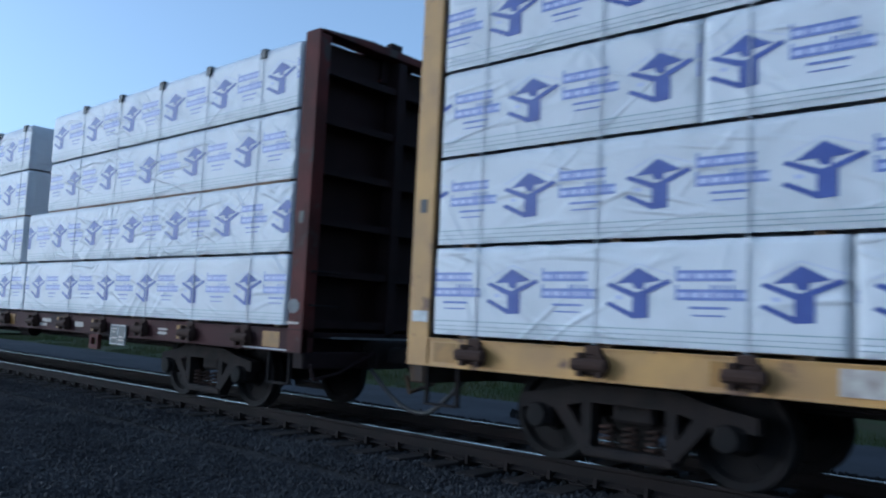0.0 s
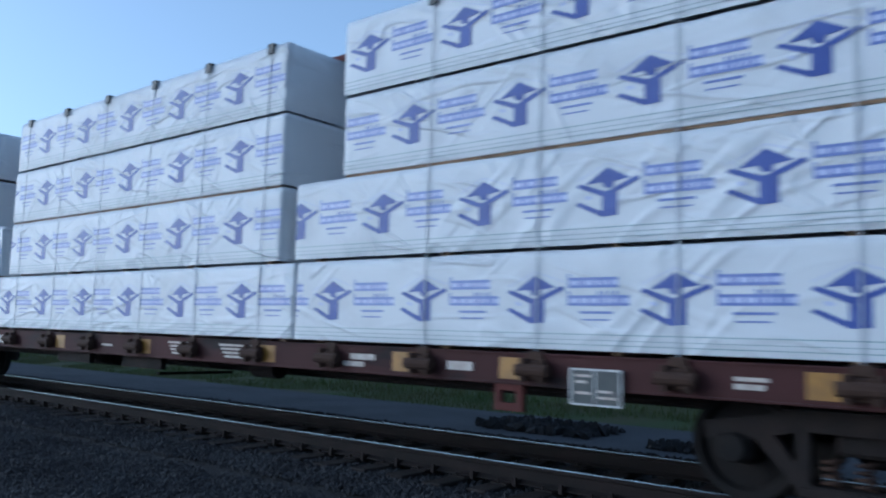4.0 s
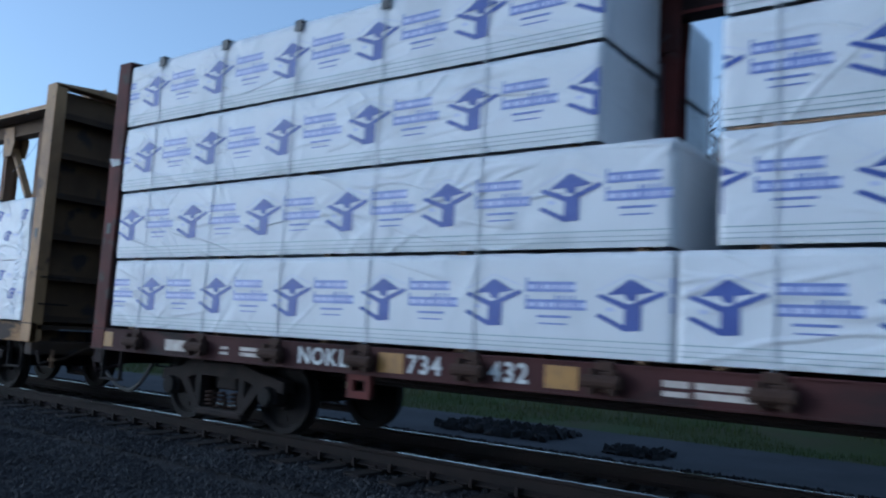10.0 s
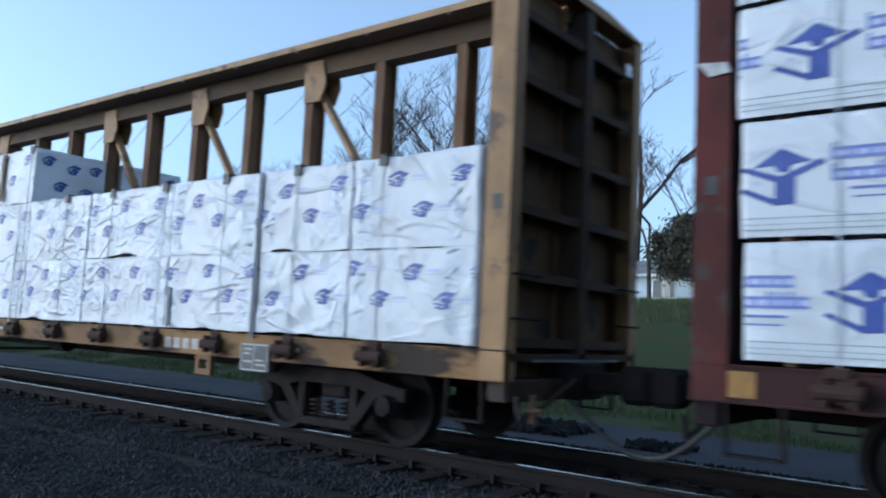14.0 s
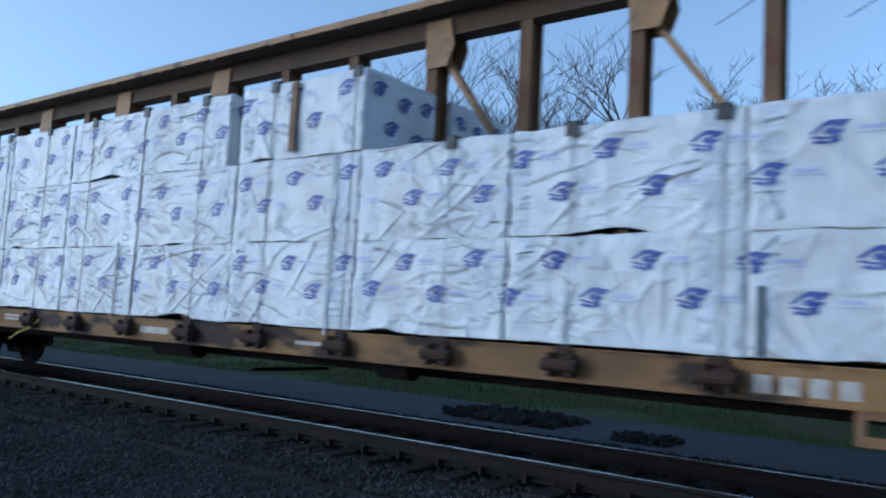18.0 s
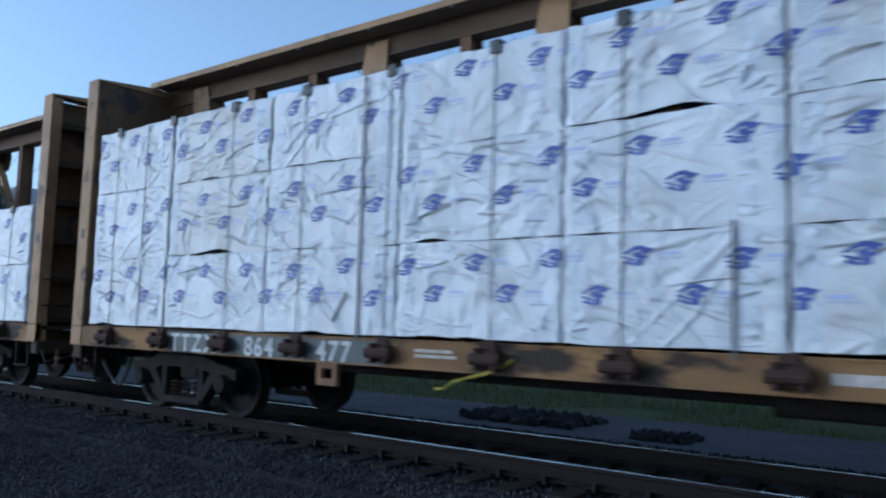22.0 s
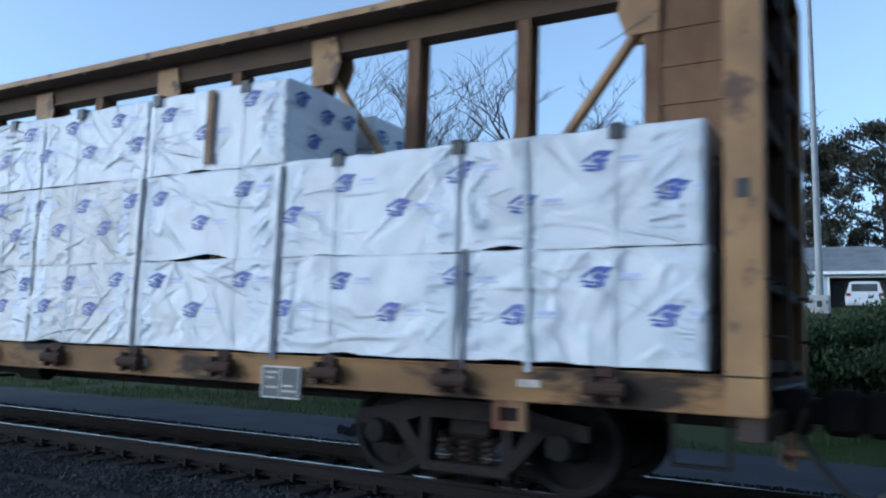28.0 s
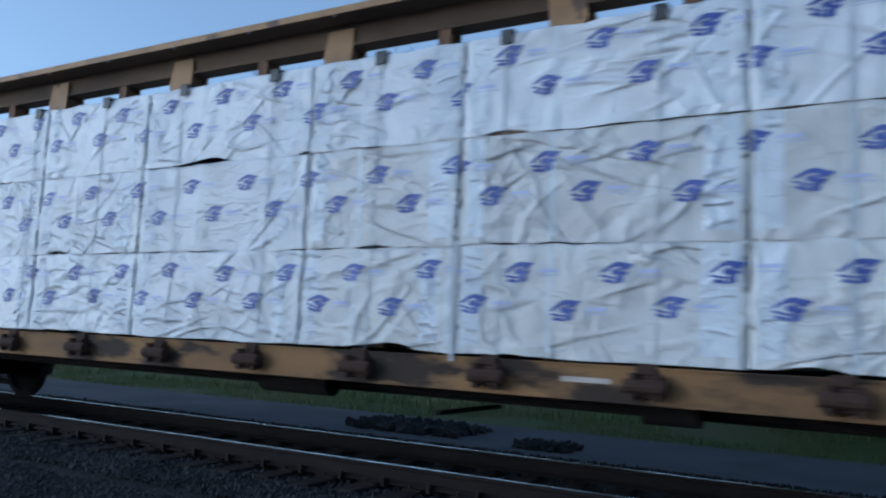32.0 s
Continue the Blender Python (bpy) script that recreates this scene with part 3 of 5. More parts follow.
# ---- centre-beam flatcars ----
def bogie(parent, x, axle_half=0.89):
    """A two-axle bogie: cast side frames with springs, bolster, wheelsets that roll."""
    bg = tagged(new("bogie"), "cast steel bogie dark with grime")
    bg.parent = parent
    bg.matrix_basis = pose(x, 0, 0)
    for s in (-1, 1):
        y = s * 0.98
        bm = bmesh.new()
        top = [(-1.12, 0.60), (-0.75, 0.66), (-0.45, 0.74), (0.45, 0.74), (0.75, 0.66), (1.12, 0.60), (1.12, 0.47), (0.72, 0.50), (0.42, 0.58), (-0.42, 0.58), (-0.72, 0.50), (-1.12, 0.47)]
        prism(bm, top, y - 0.08, y + 0.08)
        for d in (-1, 1):
            leg = [(d * 0.78, 0.54), (d * 0.62, 0.56), (d * 0.30, 0.16), (d * 0.42, 0.14)]
            prism(bm, leg if d > 0 else leg[::-1], y - 0.075, y + 0.075)
            box(bm, d * 0.40 - 0.05, d * 0.40 + 0.05, y - 0.07, y + 0.07, 0.18, 0.60)
        box(bm, -0.44, 0.44, y - 0.09, y + 0.09, 0.11, 0.20, 0.02)
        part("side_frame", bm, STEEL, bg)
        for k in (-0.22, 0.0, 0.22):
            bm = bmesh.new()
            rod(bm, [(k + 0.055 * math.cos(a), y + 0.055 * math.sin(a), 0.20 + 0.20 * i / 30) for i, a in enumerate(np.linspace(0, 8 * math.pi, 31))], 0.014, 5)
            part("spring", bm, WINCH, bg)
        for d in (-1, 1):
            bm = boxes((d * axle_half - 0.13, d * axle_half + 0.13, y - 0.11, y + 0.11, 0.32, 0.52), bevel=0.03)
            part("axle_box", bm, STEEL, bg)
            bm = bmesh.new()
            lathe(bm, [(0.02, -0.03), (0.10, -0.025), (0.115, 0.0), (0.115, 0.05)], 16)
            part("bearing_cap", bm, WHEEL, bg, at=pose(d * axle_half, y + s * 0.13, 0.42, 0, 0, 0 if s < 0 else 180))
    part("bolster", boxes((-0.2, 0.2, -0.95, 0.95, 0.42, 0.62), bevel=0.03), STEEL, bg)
    for d in (-1, 1):
        ws = part("wheelset", wheelset_mesh(), None, bg, "rusty brown steel wheels")
        WHEELS.append((ws, d * axle_half, x))
    return bg


SHARED = {}


def wheelset_mesh():
    if "wheelset" not in SHARED:
        bm = bmesh.new()
        rod(bm, [(0, -0.95, 0), (0, 0.95, 0)], 0.08, 12)
        for s in (-1, 1):
            prof = [(0.06, -0.08), (0.13, -0.085), (0.16, -0.03), (0.33, -0.005), (0.36, -0.06), (0.42, -0.07), (0.42, 0.03), (0.447, 0.045), (0.447, 0.07), (0.35, 0.075), (0.33, 0.035), (0.15, 0.03), (0.06, 0.06)]
            b2 = bmesh.new()
            lathe(b2, prof, 40)
            for k in range(4):
                a = k * math.pi / 2 + 0.4
                box(b2, 0.22, 0.28, -0.025, -0.005, -0.03, 0.03, m=Matrix.Rotation(a, 4, "Y"))
            bmesh.ops.transform(b2, matrix=pose(0, s * 0.755, 0, 0, 0, 0 if s < 0 else 180), verts=b2.verts)
            me = mesh_of("w", b2)
            bm.from_mesh(me)
        me = mesh_of("wheelset", bm)
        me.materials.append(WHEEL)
        SHARED["wheelset"] = me
    return SHARED["wheelset"]


def shared(key, mat, make):
    if key not in SHARED:
        me = mesh_of(key.split(":")[0], make())
        me.materials.append(mat)
        SHARED[key] = me
    return SHARED[key]


def flatcar(x0, x1, paint, shade_paint, label, pitch, first, panel=False, ends="both", sill_marks=None, sign_x=None, top_z=4.68, reach=(0.84, 0.84)):
    """A centre-beam flatcar between its end plates x0 and x1 (train metres)."""
    L = x1 - x0
    car = thing("flatcar", label, "freight car", "centre-beam flatcars of the train")
    MOVERS.append((car, pose(x0, CENTRE, 0)))
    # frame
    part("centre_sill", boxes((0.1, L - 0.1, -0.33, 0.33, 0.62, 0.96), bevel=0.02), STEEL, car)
    part("deck", boxes((0.0, L, -1.24, 1.24, 0.97, 1.035)), shade_paint, car)
    for s in (-1, 1):
        bm = bmesh.new()
        y = s * 1.30
        a, b = sorted((y - s * 0.05, y + s * 0.03))
        box(bm, 0.0, L, a, b, 0.80, 1.05)
        sill_paint = SILLTAN if paint is TAN else SILLBROWN if paint is BROWN else paint
        sill = part("side_sill", bm, sill_paint, car)
        part("lower_lip", boxes((0.0, L, *sorted((y - s * 0.09, y + s * 0.055)), 0.785, 0.80)), sill_paint, sill)
        part("upper_lip", boxes((0.0, L, *sorted((y - s * 0.09, y + s * 0.05)), 1.05, 1.065)), sill_paint, sill)
    n = int(L / 2.6)
    for k in range(1, n):
        x = L * k / n
        part("cross_bearer", shared("cross_bearer", STEEL, lambda: prism(bmesh.new(), [(-0.06, 0.80), (0.06, 0.80), (0.06, 0.96), (-0.06, 0.96)], -1.22, 1.22)), None, car, at=pose(x, 0, 0))
    # load winches along both sills
    x = first
    while x < x1 - 0.35:
        if x > x0 + 0.35:
            for s in (-1, 1):
                def winch():
                    bm = bmesh.new()
                    box(bm, -0.13, 0.13, -0.06, 0.0, 0.835, 1.0, 0.012)
                    box(bm, -0.11, -0.06, -0.11, -0.05, 0.82, 1.02)
                    box(bm, 0.08, 0.13, -0.11, -0.05, 0.82, 1.02)
                    rod(bm, [(-0.15, -0.085, 0.92), (0.17, -0.085, 0.92)], 0.055, 10)
                    box(bm, -0.08, 0.08, -0.035, 0.03, 1.0, 1.085, 0.01)
                    return bm
                part("winch", shared("winch", WINCH, winch), None, car, "rusty cable winch", at=pose(x - x0, s * 1.33, 0, 0, 0, 0 if s < 0 else 180))
        x += pitch
    # end plates, with the shade of the car gap put into the darker paint
    for end, sx, far in ((0.0, 1, reach[0]), (L, -1, reach[1])):
        inner = end + sx * 0.27
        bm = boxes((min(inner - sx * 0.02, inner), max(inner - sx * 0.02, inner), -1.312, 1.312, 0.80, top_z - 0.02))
        part("end_plate", bm, ENDTAN if paint is TAN else shade_paint, car)
        for s in (-1, 1):
            bm = bmesh.new()
            lo, hi = min(end, inner), max(end, inner)
            box(bm, lo, hi, *sorted((s * 1.345, s * 1.315)), 0.79, top_z)
            box(bm, *sorted((end, end + sx * 0.03)), *sorted((s * 1.315, s * 1.17)), 0.80, top_z - 0.03)
            part("corner_post", bm, paint, car)
            part("lashing_eye", boxes((end + sx * 0.135 - 0.045, end + sx * 0.135 + 0.045, *sorted((s * 1.345, s * 1.352)), 2.33, 2.47)), RUBBER, car)
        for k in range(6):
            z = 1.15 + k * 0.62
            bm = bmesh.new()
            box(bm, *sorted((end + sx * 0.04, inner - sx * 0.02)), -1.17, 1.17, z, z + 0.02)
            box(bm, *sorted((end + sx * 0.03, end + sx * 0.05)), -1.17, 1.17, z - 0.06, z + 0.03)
            part("end_rib", bm, shade_paint, car)
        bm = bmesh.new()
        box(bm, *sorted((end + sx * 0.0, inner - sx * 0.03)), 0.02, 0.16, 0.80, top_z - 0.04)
        part("end_upright", bm, shade_paint, car)
        bm = bmesh.new()
        prism(bm, [(*sorted((end, inner)),)] and [(-1.345, top_z), (1.345, top_z), (1.345, top_z + 0.02), (0.5, top_z + 0.10), (-0.5, top_z + 0.10), (-1.345, top_z + 0.02)], *sorted((end, inner)))
        bmesh.ops.transform(bm, matrix=Matrix(((0, 1, 0, 0), (1, 0, 0, 0), (0, 0, 1, 0), (0, 0, 0, 1))), verts=bm.verts)
        bmesh.ops.recalc_face_normals(bm, faces=bm.faces)
        part("end_cap", bm, paint, car)
        part("end_tab", boxes((*sorted((end + sx * 0.04, end + sx * 0.16)), -0.10, 0.10, top_z + 0.08, top_z + 0.21), bevel=0.01), shade_paint, car)
        # lower end: striker, platform, coupler, hose, uncoupling rod, step
        part("end_sill", boxes((*sorted((end, end + sx * 0.2)), -1.30, 1.30, 0.60, 0.80), bevel=0.015), shade_paint, car)
        part("end_platform", boxes((*sorted((end - sx * 0.02, end + sx * 0.22)), -0.9, 0.9, 0.960, 0.985)), PLATFORM, car, "pale worn end platform")
        bm = bmesh.new()
        box(bm, *sorted((end + sx * 0.3, end - sx * (far - 0.2))), -0.09, 0.09, 0.68, 0.88, 0.02)
        box(bm, *sorted((end - sx * (far - 0.30), end - sx * (far - 0.004))), -0.18, 0.16, 0.60, 0.96, 0.05)
        box(bm, *sorted((end + sx * 0.25, end - sx * 0.16)), -0.26, 0.26, 0.60, 0.955, 0.02)
        part("coupler", bm, STEEL, car)
        bm = bmesh.new()
        rod(bm, [(end - sx * (0.1 + (far - 0.1) * u), -0.30 + 0.1 * u, 0.60 - 0.46 * math.sin(u * math.pi * 0.5)) for u in np.linspace(0, 1, 12)], 0.028, 8)
        part("brake_hose", bm, RUBBER, car)
        bm = bmesh.new()
        rod(bm, [(end - sx * 0.08, -1.25, 0.66), (end - sx * 0.08, -1.20, 0.48), (end - sx * 0.10, -0.85, 0.55), (end - sx * 0.14, -0.3, 0.80)], 0.022, 6)
        part("uncoupling_rod", bm, shade_paint, car)
        if paint is TAN:
            part("coupling_lever", boxes((*sorted((end - sx * 0.10, end - sx * 0.15)), -1.06, -1.01, 0.42, 0.68), (*sorted((end - sx * 0.06, end - sx * 0.22)), -1.055, -1.015, 0.52, 0.56), bevel=0.008), RUSTY, car)
        for s in (-1, 1):
            bm = bmesh.new()
            q = end + sx * 0.45
            for d in (-0.2, 0.2):
                box(bm, q + d - 0.012, q + d + 0.012, s * 1.29 - 0.025, s * 1.29 + 0.025, 0.40, 0.80)
            box(bm, q - 0.2, q + 0.2, s * 1.29 - 0.05, s * 1.29 + 0.05, 0.40, 0.42)
            part("sill_step", bm, STEEL, car)
            for z in (1.35, 1.75):
                bm = bmesh.new()
                rod(bm, [(end - sx * 0.0, s * 1.26, z), (end - sx * 0.07, s * 1.26, z), (end - sx * 0.07, s * 0.86, z), (end - sx * 0.0, s * 0.86, z)], 0.013, 6)
                part("grab_iron", bm, STEEL, car)
    # centre beam
    beam = top_z + (0.15 if paint is TAN else 0.0)
    part("top_chord", boxes((0.2, L - 0.2, -0.44, 0.44, beam - 0.025, beam - 0.005)), CHORD if paint is TAN else shade_paint, car)
    for s in (-1, 1):
        part("chord_flange", boxes((0.2, L - 0.2, *sorted((s * 0.44, s * 0.455)), beam - 0.045, beam + 0.035)), paint, car)
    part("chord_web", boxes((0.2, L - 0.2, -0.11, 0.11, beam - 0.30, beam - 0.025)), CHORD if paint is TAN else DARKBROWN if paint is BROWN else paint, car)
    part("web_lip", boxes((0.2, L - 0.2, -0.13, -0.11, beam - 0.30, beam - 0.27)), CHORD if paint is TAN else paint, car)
    xs = np.arange(first, x1 - (0.25 if ends == "left" else 0.6), pitch)
    xs = xs[xs > x0 + 0.6]
    for x in xs:
        def upright():
            bm = bmesh.new()
            plan = [(-0.075, -0.12), (0.075, -0.12), (0.075, -0.105), (0.012, -0.105), (0.012, 0.105), (0.075, 0.105), (0.075, 0.12), (-0.075, 0.12), (-0.075, 0.105), (-0.012, 0.105), (-0.012, -0.105), (-0.075, -0.105)]
            low, high = [[bm.verts.new((x, y, z)) for x, y in plan] for z in (1.035, beam - 0.30)]
            for i in range(len(plan)):
                j = (i + 1) % len(plan)
                bm.faces.new((low[i], low[j], high[j], high[i]))
            bm.faces.new(low[::-1])
            bm.faces.new(high)
            return bm
        part("upright", shared("upright:%s" % paint.name, RUSTY if paint is TAN else paint, upright), None, car, at=pose(float(x) - x0, 0, 0))
        for y in (-0.40, 0.40):
            part("chord_bolt", shared("chord_bolt:%.2f" % beam, GALV, lambda: boxes((-0.022, 0.022, -0.022, 0.022, beam - 0.043, beam - 0.023), bevel=0.006)), None, car, at=pose(float(x) - x0, y, 0))
    m = len(xs)
    tops = [(m - 1, -1), (0, 1)] + [(i, 1) for i in range(m - 4, m // 2, -2)] + [(i, -1) for i in range(3, m // 2, 2)]
    for i, d in tops:
        a = float(xs[i]) - x0
        part("brace", bar(bmesh.new(), (a + d * 0.10, 0, beam - 0.5), (a + d * 2.55, 0, 1.05), 0.13, 0.06), paint, car)
        g = [(a - d * 0.10, beam - 0.10), (a + d * 0.26, beam - 0.10), (a + d * 0.33, beam - 0.42), (a + d * 0.24, beam - 0.66), (a - d * 0.07, beam - 0.66)]
        for y in (-0.135, 0.135):
            part("gusset", prism(bmesh.new(), g, y - 0.010, y + 0.010), paint, car)
    if panel:
        for lo, hi in ((0.27, 1.25), (L - 1.1, L - 0.27))[:1 if ends == "left" else 2]:
            bm = boxes((lo, hi, -0.10, 0.10, 1.035, top_z - 0.06))
            panel_part = part("end_panel", bm, RUSTY, car)
            for k in range(9):
                part("panel_rib", boxes((lo, hi, -0.115, -0.10, 1.3 + k * 0.36, 1.36 + k * 0.36)), RUSTY, panel_part)
    # slack lashing cables that hang across the centre beam's bays
    for i in range(0, m - 1):
        a, b = float(xs[i]) - x0, float(xs[i + 1]) - x0
        bm = bmesh.new()
        rod(bm, [(a + (b - a) * u, -0.16, beam - 1.05 + 0.55 * u - (0.05 + 0.05 * (i % 3)) * math.sin(u * math.pi)) for u in np.linspace(0.62 - 0.14 * (i % 3), 1, 7)], 0.005, 5)
        part("slack_cable", bm, CABLE, car)
    bogie(car, 2.35)
    bogie(car, L - 2.48)
    # framed inspection plate hung from the sill
    if sign_x is not None:
        bm = boxes((0, 0.47, -0.015, 0.0, 0, 0.30))
        pl = part("inspection_plate", bm, BLACKPANEL, car, "dark stencilled plate with a white border", at=pose(sign_x - x0, -1.36, 0.66))
        bm = boxes((0, 0.47, -0.02, -0.0, 0.285, 0.30), (0, 0.47, -0.02, 0, 0, 0.015), (0, 0.015, -0.02, 0, 0.015, 0.285), (0.455, 0.47, -0.02, 0, 0.015, 0.285), (0.225, 0.237, -0.02, 0, 0.015, 0.285))
        part("border", bm, WHITE, pl)
        bm = boxes(*[(0.05, 0.05 + w, -0.018, -0.014, z, z + 0.022) for w, z in ((0.14, 0.23), (0.10, 0.18), (0.14, 0.09))], *[(0.26, 0.26 + w, -0.018, -0.014, z, z + 0.02) for w, z in ((0.16, 0.06), (0.12, 0.11))])
        part("stencil_block", bm, FADED, pl)
    return car


def sill_bars(car, x0, rows, mat, name="stencil_bar"):
    for x, w, z, h in rows:
        part(name, boxes((x - x0, x - x0 + w, -1.3365, -1.332, z, z + h)), mat, car)


def cables(car, x0, xs, tops, w=0.010, mat=None, out=0.018):
    """Lashings from the sill over the load's face to its top, with a dark corner guard."""
    for x, z in zip(xs, tops):
        bm = boxes((x - x0 - w / 2, x - x0 + w / 2, FACE - out - 0.006, FACE - out, 0.98, z + 0.012), (x - x0 - w / 2, x - x0 + w / 2, FACE - out, -0.15, z + 0.003, z + 0.012))
        part("lashing", bm, mat or CABLE, car)
        bm = boxes((x - x0 - 0.055, x - x0 + 0.055, FACE - 0.034, FACE - 0.018, z - 0.10, z + 0.02), (x - x0 - 0.055, x - x0 + 0.055, FACE - 0.034, FACE + 0.10, z + 0.012, z + 0.024))
        part("corner_guard", bm, RUBBER, car)


def bare_lashing(car, x0, x, z0, z1, w, mat, label, lean=0.0):
    """A lashing or strap with no guard, down the load's face."""
    m = Matrix.Translation((x - x0, 0, z0)) @ Matrix.Rotation(lean, 4, "Y")
    part("lashing", box(bmesh.new(), -w / 2, w / 2, FACE - 0.032, FACE - 0.024, 0, z1 - z0, m=m), mat, car, label)


# first car: bright yellow, four tiers of emblem bundles
CAR_A = (27.0, 49.4)
car_a = flatcar(*CAR_A, YELLOW, TANDARK, "bright yellow centre-beam flatcar loaded with wrapped lumber", 1.30, 27.88, reach=(0.865, 0.84))
# second car: oxide brown
CAR_B = (1.28, 25.27)
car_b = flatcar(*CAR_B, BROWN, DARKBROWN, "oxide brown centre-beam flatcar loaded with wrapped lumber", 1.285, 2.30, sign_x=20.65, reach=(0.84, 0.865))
# third and fourth: weathered yellow
CAR_C = (-23.42, -0.40)
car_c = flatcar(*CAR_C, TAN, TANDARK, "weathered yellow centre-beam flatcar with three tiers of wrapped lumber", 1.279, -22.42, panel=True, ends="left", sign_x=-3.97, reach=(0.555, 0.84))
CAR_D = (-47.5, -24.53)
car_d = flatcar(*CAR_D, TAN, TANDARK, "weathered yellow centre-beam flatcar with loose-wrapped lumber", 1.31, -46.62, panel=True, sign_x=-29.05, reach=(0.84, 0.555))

T4 = (1.07, 1.96, 2.86, 3.75, 4.62)
LOADS_A = [[(27.33, 31.18, 0.96), (31.22, 34.6, 0.4)], [(27.33, 34.6, 1.11)], [(27.33, 30.09, 1.11), (30.10, 34.6, 0.34)], [(27.33, 34.6, 0.85)]]
LOADS_B = [[(1.66, 9.28, 0.83), (9.30, 17.06, 0.37), (17.09, 24.92, 0.60)],
           [(1.63, 9.25, 0.29), (9.60, 16.77, 1.21), (17.03, 24.92, 0.07)],
           [(1.60, 8.60, 0.55), (9.60, 16.76, 1.16), (17.76, 24.92, 1.0)],
           [(1.58, 8.62, 0.61), (9.62, 16.74, 1.05), (17.72, 24.92, 0.38)]]
for s in (-1, 1):
    for loads, base in ((LOADS_A, 0), (LOADS_B, 5)):
        for k, row in enumerate(loads):
            for i, (a, b, phase) in enumerate(row):
                bundle(a, b, T4[k], T4[k + 1], False, base + k * 3 + i + 1, s, phase)
T3 = (1.10, 2.01, 2.95, 3.83)
SEAMS_C = [-22.95, -21.10, -19.15, -17.15, -15.28, -13.45, -11.48, -9.50, -7.66, -5.60, -3.84, -2.35, -0.72]
SEAMS_D = [-47.2, -45.0, -43.0, -41.1, -39.25, -36.86, -35.17, -32.80, -30.95, -28.95, -26.95, -24.92]
# where the printed rows start, tier by tier, and how far apart the marks stand
ROWS_C, ROWS_D = (-8.86, -8.35, -18.82), (-31.32, -31.14, -31.5)
for s in (-1, 1):
    for seams, third, rows in ((SEAMS_C, 7, ROWS_C), (SEAMS_D, 9, ROWS_D)):
        for i, (a, b) in enumerate(zip(seams, seams[1:])):
            for k in range(3 if i < third else 2):
                wide = 1.22 if rows is ROWS_D and i >= 8 else 0.82
                start = (-12.17 if rows is ROWS_C and k == 1 and i < 7 else -28.22 if wide > 1 else rows[k]) - a
                soiled = (i == 1 and k > 0) if rows is ROWS_C else (4 < i < 8 and k < 2)
                tone = "soiled" if soiled else "taut" if rows is ROWS_D and i > 6 or rows is ROWS_C and i > 8 else ""
                # two bundles of the third tier stand apart and show an end
                last = b - (0.22 if rows is ROWS_C and k == 2 and i == 5 else 0.012)
                bundle(a, last, T3[k], T3[k + 1], True, 20 + (i * 3 + k * 5) % 7, s, start if s < 0 else 0.3, k == 2 and (i == third - 1 or (rows is ROWS_C and i == 5)), wide, tone)

cables(car_a, CAR_A[0], [27.88 + 1.30 * k for k in range(5)], [4.62] * 5, 0.012, PALESTRAP, 0.013)
xs_b = [2.30 + 1.285 * k for k in range(18)]
cables(car_b, CAR_B[0], [x for x in xs_b if not (8.5 < x < 9.7 or 16.7 < x < 17.8)], [4.62] * 18, 0.012, PALESTRAP, 0.013)
cables(car_c, CAR_C[0], [-22.42 + 1.279 * k for k in range(0, 11)], [3.83] * 11)
cables(car_c, CAR_C[0], [-22.42 + 1.279 * k for k in range(11, 17)], [2.95] * 6, 0.012, STRAP)
cables(car_d, CAR_D[0], [-46.56 + 1.31 * k for k in range(1, 14)], [3.83] * 13, 0.008, PALESTRAP)
cables(car_d, CAR_D[0], [-28.30, -27.0, -25.6], [2.95] * 3, 0.012, STRAP)
for car, x0, rows in ((car_c, CAR_C[0], ((-21.70, 1.02, 3.80, 0.016, CABLE, 0.0), (-17.66, 1.02, 3.80, 0.028, CABLE, 0.0), (-13.85, 1.02, 2.05, 0.026, CABLE, 0.0), (-9.86, 1.02, 2.95, 0.030, STRAP, 0.0), (-3.84, 1.02, 2.92, 0.075, DARKSTRAP, 0.0), (-5.50, 1.10, 1.60, 0.050, DARKSTRAP, 0.0), (-10.60, 3.0, 3.8, 0.02, STRAP, 0.0))),
                      (car_d, CAR_D[0], ((-28.96, 1.02, 2.90, 0.060, DARKSTRAP, 0.0), (-26.90, 1.02, 2.02, 0.045, DARKSTRAP, 0.0), (-26.30, 1.02, 2.92, 0.050, STRAP, -0.04), (-30.95, 1.02, 2.92, 0.050, DARKSTRAP, 0.0), (-35.18, 1.02, 2.02, 0.035, PALESTRAP, 0.0)))):
    for x, z0, z1, w, mat, lean in rows:
        bare_lashing(car, x0, x, z0, z1, w, mat, "dull grey lashing strap", lean)
bare_lashing(car_c, CAR_C[0], -18.02, 1.22, 1.58, 0.022, CABLE, "loose end of a dark lashing", 0.55)

# brown dunnage that shows between two tiers, small white placards high on the end walls
part("dunnage_board", boxes((17.8 - CAR_B[0], 24.85 - CAR_B[0], FACE + 0.014, FACE + 0.10, T4[2] + 0.004, T4[2] + 0.03)), LUMBER, car_b, "raw wooden dunnage board between two tiers")
part("dunnage_board", boxes((9.65 - CAR_B[0], 16.7 - CAR_B[0], FACE + 0.014, FACE + 0.10, T4[2] + 0.004, T4[2] + 0.026)), LUMBER, car_b, "raw wooden dunnage board between two tiers")
